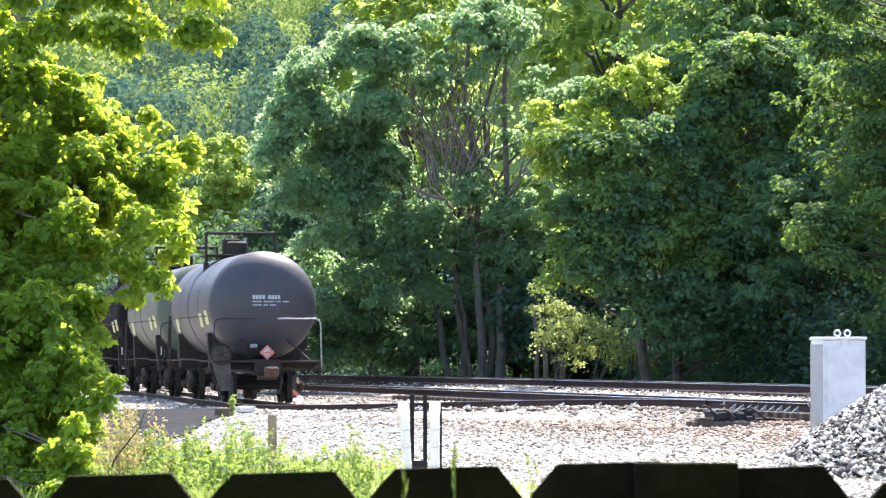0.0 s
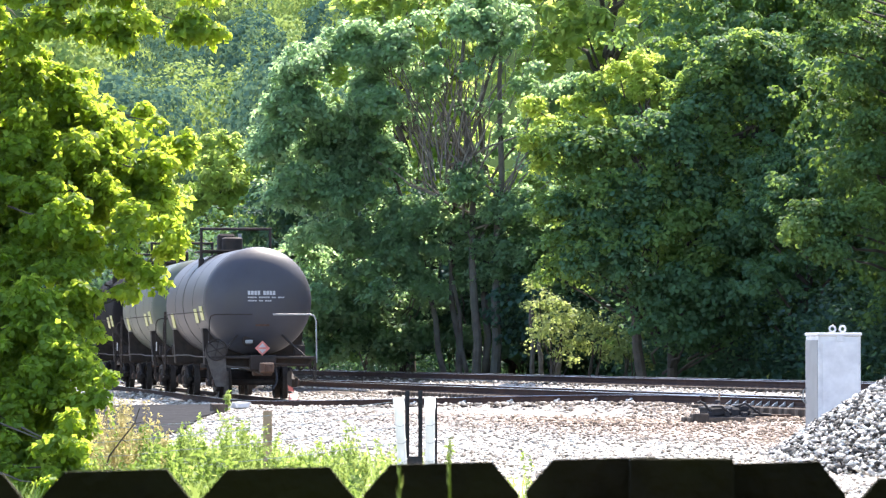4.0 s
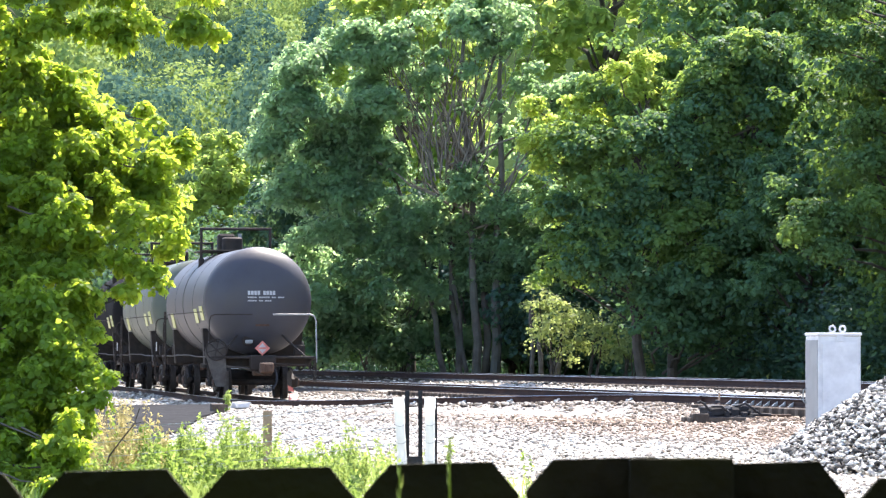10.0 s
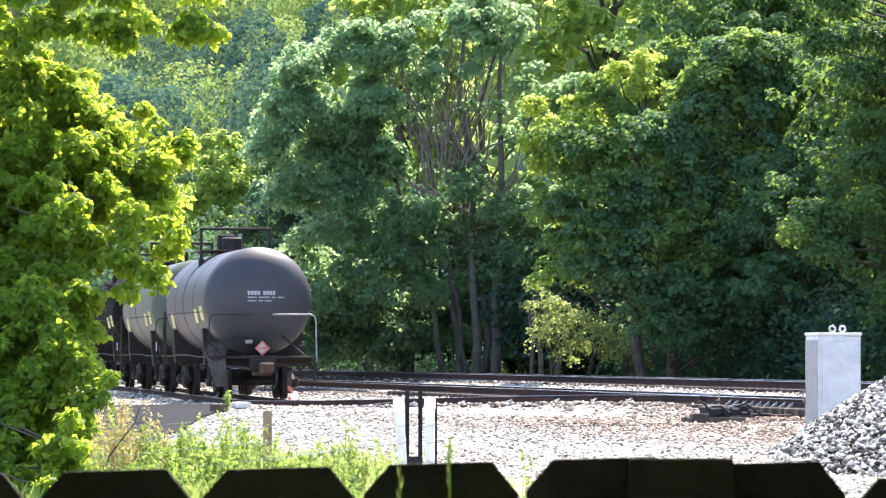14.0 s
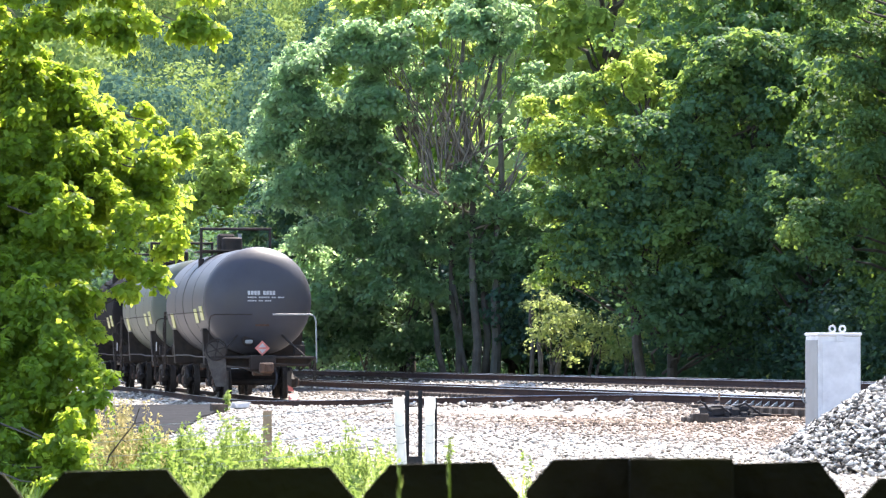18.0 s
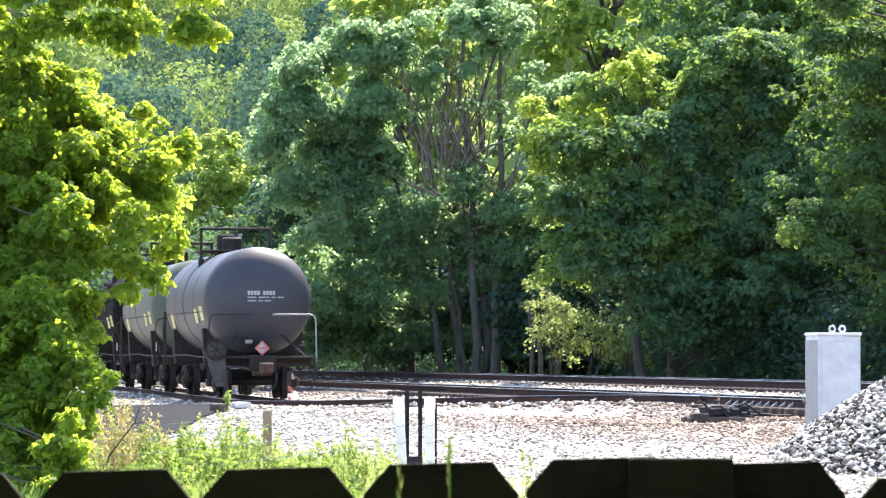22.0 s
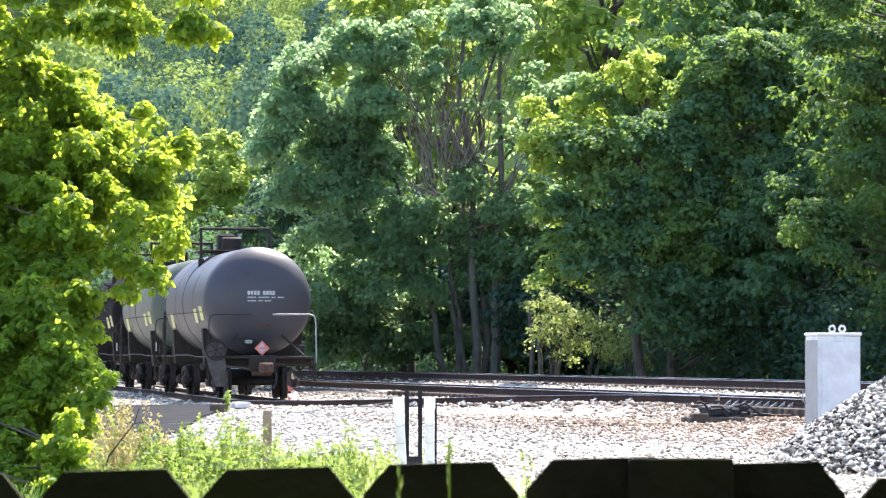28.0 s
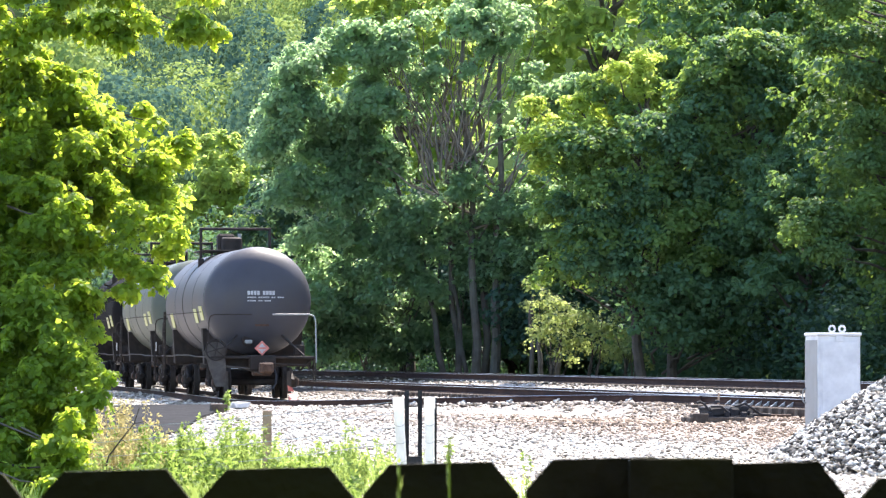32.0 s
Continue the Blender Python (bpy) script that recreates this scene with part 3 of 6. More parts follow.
def tank_wagon(m, paint, label, full=True):
    car = thing("tank_wagon", m, label, "tank wagon", "tank wagons")
    axis = pose(0, 0, Z_TANK, -90, 0, 0)
    tank = part("tank", Build().lathe(shell_profile(L_TANK, 0.86), axis, 64), paint, car, smooth=True)
    for y in (0.92, 4.1, 9.5, 12.48):
        part("weld_band", Build().lathe([(R_TANK - 0.004, y - 0.025), (R_TANK + 0.006, y - 0.018), (R_TANK + 0.006, y + 0.018), (R_TANK - 0.004, y + 0.025)], axis, 64), paint, tank, smooth=True)
    for y in (0.9, 12.5):
        part("centre_sill", Build().box((0, y, 1.0), (0.72, 3.0, 0.42), 0.03), M_GEAR, car, "black steel underframe")
    for y in (2.2, 11.2):
        truck(car, y)
        part("bolster", Build().box((0, y, 1.08), (2.7, 0.5, 0.26), 0.03), M_GEAR, car)
        for s in (-1, 1):
            b = Build()
            b.add([(s * 1.35, y - 0.2, 1.1), (s * 0.25, y - 0.2, 1.1), (s * 0.25, y - 0.2, 1.32), (s * 1.22, y - 0.2, 1.95), (s * 1.40, y - 0.2, 1.95),
                   (s * 1.35, y + 0.2, 1.1), (s * 0.25, y + 0.2, 1.1), (s * 0.25, y + 0.2, 1.32), (s * 1.22, y + 0.2, 1.95), (s * 1.40, y + 0.2, 1.95)],
                  [(0, 1, 2, 3, 4), (9, 8, 7, 6, 5), (0, 5, 6, 1), (1, 6, 7, 2), (2, 7, 8, 3), (3, 8, 9, 4), (4, 9, 5, 0)])
            part("saddle", b, M_GEAR, car, "black tank saddle")
    # end platforms, rails and steps at both ends
    for end in (0, 1):
        f = (lambda y: y) if end == 0 else (lambda y: L_TANK - y)
        part("end_platform", Build().box((0, f(-0.32), 1.15), (2.85, 0.5, 0.07), 0.015), M_GEAR, car, "black steel end platform")
        part("end_beam", Build().box((0, f(-0.12), 1.02), (2.75, 0.12, 0.24), 0.02), M_GEAR, car)
        for s in (-1, 1):
            x = s * 1.46
            b = Build().tube([(s * 0.28, f(-0.42), 2.32), (x - s * 0.16, f(-0.42), 2.32), (x - s * 0.04, f(-0.42), 2.27), (x, f(-0.42), 2.14), (x + s * 0.02, f(-0.42), 1.12), (x + s * 0.02, f(-0.42), 1.0)], 0.022 if s > 0 else 0.016, 8)
            # left rail takes the dark gear colour, being the unlit one
            part("handrail", b, M_PIPE if s > 0 else M_GEAR, car, "bent-pipe handrail", smooth=True)
            part("brace", Build().tube([(s * 0.62, f(0.30), 1.75), (s * 1.18, f(-0.28), 1.18)], 0.03, 6), M_GEAR, car)
            part("brace", Build().tube([(s * 1.42, f(-0.34), 1.12), (s * 1.05, f(-0.05), 0.78)], 0.022, 6), M_GEAR, car)
            part("sill_step", Build().box((x, f(-0.2), 0.52), (0.06, 0.42, 0.04), 0.01), M_GEAR, car)
            for k in (-0.40, 0.0):
                part("step_hanger", Build().box((x, f(k), 0.82), (0.04, 0.03, 0.64), 0.008), M_GEAR, car)
            part("side_sill_bracket", Build().box((s * 1.12, f(0.55), 1.35), (0.30, 0.18, 0.30), 0.03), M_GEAR, car)
        cp = Build().box((0, f(-0.75), 0.87), (0.24, 1.0, 0.26), 0.04)
        cp.box((0.04, f(-1.28), 0.87), (0.34, 0.24, 0.30), 0.07).box((-0.13, f(-1.45), 0.87), (0.12, 0.2, 0.28), 0.04)
        part("coupler", cp, M_RUST, car, "rusty knuckle coupler")
        part("draft_pocket", Build().box((0, f(-0.26), 0.90), (0.52, 0.34, 0.50), 0.03), M_RUST, car, "rust-brown coupler pocket")
        part("air_hose", Build().tube([(0.30, f(-0.7), 0.82), (0.33, f(-0.95), 0.66), (0.30, f(-1.05), 0.45), (0.2, f(-1.1), 0.30)], 0.03, 8), M_BLACK, car, smooth=True)
        part("uncoupling_lever", Build().tube([(0.0, f(-1.0), 1.03), (0.35, f(-0.7), 0.98), (1.2, f(-0.62), 0.94), (1.38, f(-0.62), 0.70)], 0.016, 6), M_GEAR, car)
    # running pipe, grab irons and ladder on both flanks
    for s in (-1, 1):
        part("side_pipe", Build().tube([(s * 1.50, -0.3, 1.16), (s * 1.5, 3.0, 1.16), (s * 1.5, 4.6, 1.20), (s * 1.5, 8.8, 1.20), (s * 1.5, 10.4, 1.16), (s * 1.50, L_TANK + 0.3, 1.16)], 0.02, 8), M_GEAR, car, "black side grab pipe", smooth=True)
        part("long_grab_rail", Build().tube([(s * 1.54, 0.95, 2.40), (s * 1.56, 1.1, 2.40), (s * 1.56, 12.3, 2.40), (s * 1.54, 12.45, 2.40)], 0.012, 6), M_GEAR, car)
        lad = Build()
        for y in (11.9, 12.3):
            lad.tube([(s * 1.56, y, 0.75), (s * 1.56, y, 2.5)], 0.022, 6)
        part("ladder", lad, M_GEAR, car, "black steel ladder")
        for k in range(6):
            part("rung", Build().tube([(s * 1.56, 11.9, 0.95 + k * 0.24), (s * 1.56, 12.3, 0.95 + k * 0.24)], 0.014, 6), M_GEAR, car)
        for y, h, z in ((1.7, 0.40, 2.36), (3.4, 0.40, 2.30), (10.9, 0.44, 2.20)):
            part("reflector_panel", Build().box((s * (math.sqrt(R_TANK ** 2 - (z - Z_TANK) ** 2) + 0.012), y, z), (0.012, 0.85, h), 0.002, Matrix.Translation((s * R_TANK, 0, z)) @ pose(0, 0, 0, 0, s * 13, 0) @ Matrix.Translation((-s * R_TANK, 0, -z))), M_YELLOW, car, "faded yellow reflective panel")
        part("hazard_placard", Build().box((s * 1.30, 1.25, 1.45), (0.02, 0.28, 0.28), 0.004, ), M_MARK, car, "white hazard placard")
    # loading platform on the crown
    pz = Z_TANK + R_TANK
    part("manway", Build().lathe([(0.001, 0.46), (0.24, 0.45), (0.30, 0.40), (0.31, -0.12)], pose(0.0, 7.6, pz), 20), M_GEAR, car, "black manway dome", smooth=True)
    part("valve_housing", Build().box((-0.10, 8.4, pz + 0.24), (0.5, 0.5, 0.66), 0.06), M_GEAR, car, "black valve housing")
    part("valve_pipe", Build().tube([(0.24, 7.7, pz - 0.1), (0.24, 7.7, pz + 0.56)], 0.06, 10), M_PIPE, car, "pale grey vent pipe", smooth=True)
    part("walkway", Build().box((0, 7.7, pz + 0.03), (2.0, 2.3, 0.05), 0.01), M_GEAR, car, "black grating walkway")
    b = Build()
    for x in (-1.0, 1.0):
        b.tube([(x, 6.6, pz - 0.65), (x, 6.6, pz + 0.66)], 0.042, 8)
        b.box((x, 6.6, pz - 0.36), (0.16, 0.16, 0.34), 0.02)
    b.tube([(-1.04, 6.6, pz + 0.66), (1.04, 6.6, pz + 0.66)], 0.042, 8)
    part("platform_rail", b, M_GEAR, car, "black steel safety railing")
    part("platform_strap", Build().lathe([(R_TANK + 0.004, 7.0 - 0.03), (R_TANK + 0.012, 7.0 - 0.026), (R_TANK + 0.012, 7.0 + 0.026), (R_TANK + 0.004, 7.0 + 0.03)], axis, 64), M_GEAR, car, "dark steel strap round the tank", smooth=True)
    if full:
        # worn lettering, placard and brake gear on the end that shows
        for row, (z0, z1, wide, gap, words) in enumerate(((2.86, 2.97, 0.07, 0.018, (4, 4)), (2.775, 2.81, 0.05, 0.012, (4, 5, 2, 3)), (2.68, 2.715, 0.05, 0.012, (4, 2, 3)))):
            x0 = -0.36
            for count in words:
                for _ in range(count):
                    part("lettering", decal(x0, x0 + wide, z0, z1, n=1), M_MARK, car, "worn white lettering")
                    x0 += wide + gap
                x0 += wide
        part("stencil", decal(-0.14, 0.24, 2.0, 2.06), M_RUST, car, "faded brown stencil")
        holder = part("placard_holder", Build().box((-0.03, -0.60, 1.40), (0.29, 0.02, 0.29), 0.004, Matrix.Translation((-0.03, 0, 1.40)) @ pose(0, 0, 0, 0, 45, 0) @ Matrix.Translation((0.03, 0, -1.40))), M_RED, car, "red diamond hazard placard")
        part("placard_field", Build().box((-0.03, -0.615, 1.40), (0.19, 0.01, 0.19), 0.002, Matrix.Translation((-0.03, 0, 1.40)) @ pose(0, 0, 0, 0, 45, 0) @ Matrix.Translation((0.03, 0, -1.40))), M_MARK, holder, "white placard field")
        part("placard_bar", Build().box((-0.03, -0.625, 1.40), (0.24, 0.008, 0.05), 0.001), M_RED, holder)
        part("placard_post", Build().box((-0.03, -0.56, 1.24), (0.05, 0.03, 0.5), 0.006), M_GEAR, car)
        wheel = Build()
        ring = [(-1.28 + 0.28 * math.cos(a), -0.62, 1.36 + 0.28 * math.sin(a)) for a in np.linspace(0, 2 * math.pi, 25)]
        wheel.tube(ring, 0.02, 6, False)
        for a in (0.3, 1.35, 2.4):
            wheel.tube([(-1.28 + 0.27 * math.cos(a), -0.62, 1.36 + 0.27 * math.sin(a)), (-1.28 - 0.27 * math.cos(a), -0.62, 1.36 - 0.27 * math.sin(a))], 0.014, 5)
        part("brake_wheel", wheel, M_GEAR, car, "black iron hand-brake wheel", smooth=True)
        case = Build().lathe([(0.001, -0.07), (0.26, -0.07), (0.29, -0.03), (0.29, 0.05), (0.001, 0.06)], pose(-1.30, -0.50, 1.28, 90, 0, 0), 20)
        case.add([(-1.56, -0.56, 1.26), (-1.04, -0.56, 1.26), (-1.00, -0.56, 0.80), (-1.06, -0.56, 0.36), (-1.28, -0.56, 0.36), (-1.44, -0.56, 0.80),
                  (-1.56, -0.44, 1.26), (-1.04, -0.44, 1.26), (-1.00, -0.44, 0.80), (-1.06, -0.44, 0.36), (-1.28, -0.44, 0.36), (-1.44, -0.44, 0.80)],
                 [(0, 5, 4, 3, 2, 1), (6, 7, 8, 9, 10, 11)] + [(i, (i + 1) % 6, (i + 1) % 6 + 6, i + 6) for i in range(6)])
        part("brake_housing", case, M_WORN_LIT, car, "cast brake housing, coloured lighter grey for the light on it")
        part("brake_rod", Build().tube([(-1.1, -0.5, 0.92), (-0.5, -0.5, 0.86), (0.0, -0.45, 0.70)], 0.03, 6), M_WORN_LIT, car)
        for x in (-0.86, 0.88):
            part("wheel_tread", Build().box((x, 1.30 - 0.47, 0.46), (0.13, 0.02, 0.62), 0.006), M_WORN_LIT, car, "worn steel wheel tread")
        part("brake_cylinder", Build().lathe([(0.001, 0), (0.15, 0.0), (0.17, 0.03), (0.17, 0.4), (0.001, 0.42)], pose(-0.32, 0.25, 1.62, -90, 0, 0), 16), M_GEAR, car, smooth=True)
        part("lamp_bracket", Build().box((-0.34, -0.1, 1.58), (0.2, 0.1, 0.1), 0.03), M_PIPE, car)
    return car


def on_siding(y):
    a = math.degrees(math.atan(0.1579))
    return pose(siding(y), y, siding_z(y), 0, 0, a)


tank_wagon(on_siding(110.2), M_TANK, "grey tank wagon with worn white lettering standing on the siding")
tank_wagon(on_siding(126.2), M_TANK_PALE, "grey-green tank wagon coupled behind the first", full=False)
tank_wagon(on_siding(142.2), M_TANK_BLACK, "black tank wagon at the back, half hidden by leaves", full=False)


def wheel_chock():
    """A red chock with its rag of a flag, against the leading wheel."""
    y = 109.0
    c = thing("wheel_chock", pose(siding(y) + 0.62, y, siding_z(y) + 0.003, 0, 0, 7), "red wheel chock with a faded red flag on the rail", "wheel chock")
    part("wedge", Build().add([(-0.12, -0.16, 0), (0.12, -0.16, 0), (0.12, 0.16, 0), (-0.12, 0.16, 0), (-0.10, 0.10, 0.17), (0.10, 0.10, 0.17), (0.10, 0.16, 0.17), (-0.10, 0.16, 0.17)],
                              [(0, 3, 2, 1), (0, 1, 5, 4), (4, 5, 6, 7), (1, 2, 6, 5), (3, 0, 4, 7), (2, 3, 7, 6)]), M_RED, c)
    part("flag_rod", Build().tube([(-0.1, 0.1, 0.1), (-0.16, 0.06, 0.42)], 0.008, 6), M_RUST, c)
    part("flag", Build().add([(-0.155, 0.055, 0.40), (-0.02, 0.0, 0.33), (0.02, 0.02, 0.22), (-0.13, 0.08, 0.24), (-0.155, 0.065, 0.40), (-0.02, 0.01, 0.33), (0.02, 0.03, 0.22), (-0.13, 0.09, 0.24)],
                             [(0, 1, 2, 3), (7, 6, 5, 4), (0, 4, 5, 1), (1, 5, 6, 2), (2, 6, 7, 3), (3, 7, 4, 0)]), M_RED, c, "faded red flag")


wheel_chock()


# ---- equipment case, posts and fence ----
def equipment_case():
    z0 = float(land(6.6, 68.4))
    c = thing("equipment_case", pose(6.70, 68.4, z0, 0, 0, 9), "white painted metal equipment case with lifting eyes on gravel", "equipment case")
    h = 2.192 - z0
    part("body", Build().box((0, 0.32, h / 2 - 0.03), (0.74, 0.86, h - 0.06), 0.012), M_WHITE, c)
    part("roof", Build().box((0, 0.32, h - 0.03), (0.775, 0.92, 0.055), 0.015), M_WHITE, c, "overhanging white roof plate")
    # panel added over the left side; its grey stands for shade
    part("shade_panel", Build().box((-0.375, 0.33, h / 2 - 0.06), (0.014, 0.82, h - 0.14), 0.006), M_CASE_SHADE, c, "thin panel coloured grey for the case's shaded side")
    part("front_door", Build().box((0.02, -0.117, h / 2 - 0.05), (0.64, 0.014, h - 0.22), 0.006), M_WHITE, c)
    part("corner_strip", Build().box((-0.36, -0.105, h / 2 - 0.03), (0.03, 0.03, h - 0.1), 0.008), M_WHITE, c)
    for x in (-0.10, 0.075):
        ring = [(x + 0.05 * math.cos(a), -0.02, h + 0.058 + 0.05 * math.sin(a)) for a in np.linspace(0, 2 * math.pi, 21)]
        part("lifting_eye", Build().tube(ring, 0.018, 8, False), M_WHITE, c, "white lifting eye", smooth=True)
    part("eye_plate", Build().box((0.0, -0.128, h - 0.10), (0.12, 0.012, 0.11), 0.003), M_WHITE, c)
    for s in (-1, 1):
        x = s * 0.37
        part("side_handle", Build().tube([(x, 0.68, h - 0.95), (x + s * 0.06, 0.68, h - 0.98), (x + s * 0.07, 0.68, h - 1.08), (x + s * 0.06, 0.68, h - 1.18), (x, 0.68, h - 1.21)], 0.014, 6), M_PIPE, c, smooth=True)


equipment_case()


def sleeved_post(x, y, top, lean, label):
    z0 = float(land(x, y)) - 0.05
    p = thing("sleeved_post", pose(x, y, z0, 0, lean, 0), label, "post", "gate posts")
    h = top - z0
    part("sleeve", Build().lathe([(0.046, 0), (0.048, 0.2), (0.047, h * 0.5), (0.048, h - 0.12)], pose(0, 0, 0), 20), M_PVC, p, smooth=True)
    part("cap", Build().lathe([(0.053, h - 0.12), (0.055, h - 0.10), (0.055, h - 0.02), (0.049, h), (0.001, h + 0.004)], pose(0, 0, 0), 20), M_PVC, p, "white cap", smooth=True)
    for z in (h - 0.25, h - 0.42, h - 0.60):
        part("tie_wire", Build().tube([(0.050 * math.cos(a), 0.050 * math.sin(a), z + 0.03 * math.sin(a)) for a in np.linspace(0, 2 * math.pi, 13)], 0.003, 5, False), M_GALV, p)
    return p


sleeved_post(-0.372, 39.4, 1.445, -3.2, "white plastic-sleeved post leaning beside a black steel post")
sleeved_post(-0.127, 39.4, 1.450, 0.0, "upright white plastic-sleeved post beside a black steel post")


def steel_post(x, y, top):
    z0 = float(land(x, y)) - 0.05
    p = thing("steel_post", pose(x, y, z0), "black studded steel fence post", "post", "steel posts")
    h = top - z0
    part("flange", Build().box((0, 0, h / 2), (0.042, 0.006, h), 0.002), M_BLACK, p)
    part("web", Build().box((0, 0.022, h / 2), (0.008, 0.044, h), 0.002), M_BLACK, p)
    for k in range(14):
        part("stud", Build().box((0, -0.008, h - 0.06 - k * 0.06), (0.018, 0.012, 0.014), 0.003), M_BLACK, p)
    return p


steel_post(-0.350, 39.55, 1.515)
steel_post(-0.222, 39.55, 1.515)
steel_post(-0.078, 39.55, 1.44)
b = Build().box((-0.29, 39.54, 0.66), (0.17, 0.03, 0.42), 0.006)
tagged(new("base_board", b.mesh("base_board", M_BLACK)), "dark board low between the steel posts", "board")


def survey_stake():
    z0 = float(land(-1.75, 40.6)) - 0.1
    h = 1.30 - z0
    s = thing("survey_stake", pose(-1.766, 40.6, z0, 0, 0, 4), "weathered square wooden stake among weeds", "stake")
    part("shaft", Build().box((0, 0, h / 2), (0.092, 0.045, h), 0.006), M_STAKE, s)
    part("nail", Build().tube([(-0.01, -0.03, h - 0.06), (-0.01, 0.0, h - 0.06)], 0.004, 6), M_GALV, s)


survey_stake()


def fence_wires():
    f = thing("wire_fence", pose(0, 0, 0), "sagging thin fence wires tied to the posts", "wire fence")
    rng = random.Random(4)
    for z in (1.42, 1.30, 1.16, 1.0):
        pts = [(-6 + 5.6 * t, 38.6 + 0.8 * t, z - 0.35 * (1 - t) - 0.10 * math.sin(math.pi * t) + rng.uniform(-0.01, 0.01)) for t in np.linspace(0, 1, 14)]
        part("wire", Build().tube(pts, 0.004, 4), M_GALV, f)


fence_wires()


def picket_fence():
    f = thing("picket_fence", pose(0, 0, 0), "weathered dog-ear board fence, coloured near black for its shaded side", "fence")
    d, w, c = 3.6076, 0.139, 0.0238
    rng = random.Random(3)
    x, tops = -0.6565 - 0.1456 * 3, {4: 1.8145, 5: 1.8192, 6: 1.8212, 7: 1.8257, 8: 1.830, 9: 1.826, 10: 1.8135}
    for k in range(14):
        top = tops.get(k, 1.82 + rng.uniform(-0.005, 0.004))
        slope = 0.0026
        x0, x1 = x + 0.003, x + 0.003 + w
        y0, y1 = d - 0.008, d + 0.008
        out = [(x0, 0.05), (x1, 0.05), (x1, top - 0.027), (x1 - c, top + slope), (x0 + c, top), (x0, top - 0.027)]
        b = Build().add([(a, y0, z) for a, z in out] + [(a, y1, z) for a, z in out],
                        [tuple(range(6)), tuple(range(6, 12))[::-1]] + [(i, i + 6, (i + 1) % 6 + 6, (i + 1) % 6) for i in range(6)])
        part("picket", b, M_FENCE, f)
        x += 0.1456
    for z in (0.45, 1.15, 1.58):
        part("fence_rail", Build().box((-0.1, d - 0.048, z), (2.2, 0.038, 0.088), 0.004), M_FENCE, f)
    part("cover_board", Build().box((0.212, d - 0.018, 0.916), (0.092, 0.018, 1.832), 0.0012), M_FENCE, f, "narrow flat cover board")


picket_fence()


def fence_grass(x, top, lean, seed):
    """A tall grass stem leaning on the yard side of the fence."""
    r = random.Random(seed)
    g = thing("grass_stem", pose(x, 3.54, 0.0), "thin yellow-green grass stem against the fence", "grass", "grass stems")
    path = [(lean * t * t, 0.02 * t, top * t) for t in np.linspace(0, 1, 9)]
    part("stalk", Build().tube(path, [0.0022 * (1 - 0.6 * t) for t in np.linspace(0, 1, 9)], 5), M_LEAF_WEED, g)
    for k in range(4):
        z = top * (0.975 + 0.006 * k)
        q = r.choice((-1, 1))
        part("blade", Build().add([(lean, 0.02, z), (lean + q * 0.002, 0.02, z + 0.006), (lean + q * 0.003, 0.017, z + 0.018), (lean + q * 0.0008, 0.022, z + 0.007)], [(0, 1, 2, 3)]), M_LEAF_WEED, g)


fence_grass(-0.040, 1.825, 0.002, 1)
fence_grass(0.004, 1.850, 0.002, 2)


# ---- unseen wall behind the viewer, added to keep skylight off the fence ----
def shade_wall():
    w = thing("unseen_shade_wall", pose(0, 0, 0), "plain dark wall added unseen behind the viewer to shade the fence", "wall", kind="structure")
    part("wall", Build().box((0, -2.2, 3.2), (24, 0.3, 6.4), 0.02), M_SHADE_WALL, w)
    part("top_overhang", Build().box((0, -1.6, 6.5), (24.6, 1.6, 0.18), 0.02), M_SHADE_WALL, w)


M_SHADE_WALL = surface("shade_wall_surface", [(0.3, (0.07, 0.06, 0.05)), (0.7, (0.11, 0.095, 0.08))], 3.0, 0.85, bump=0.3)
shade_wall()


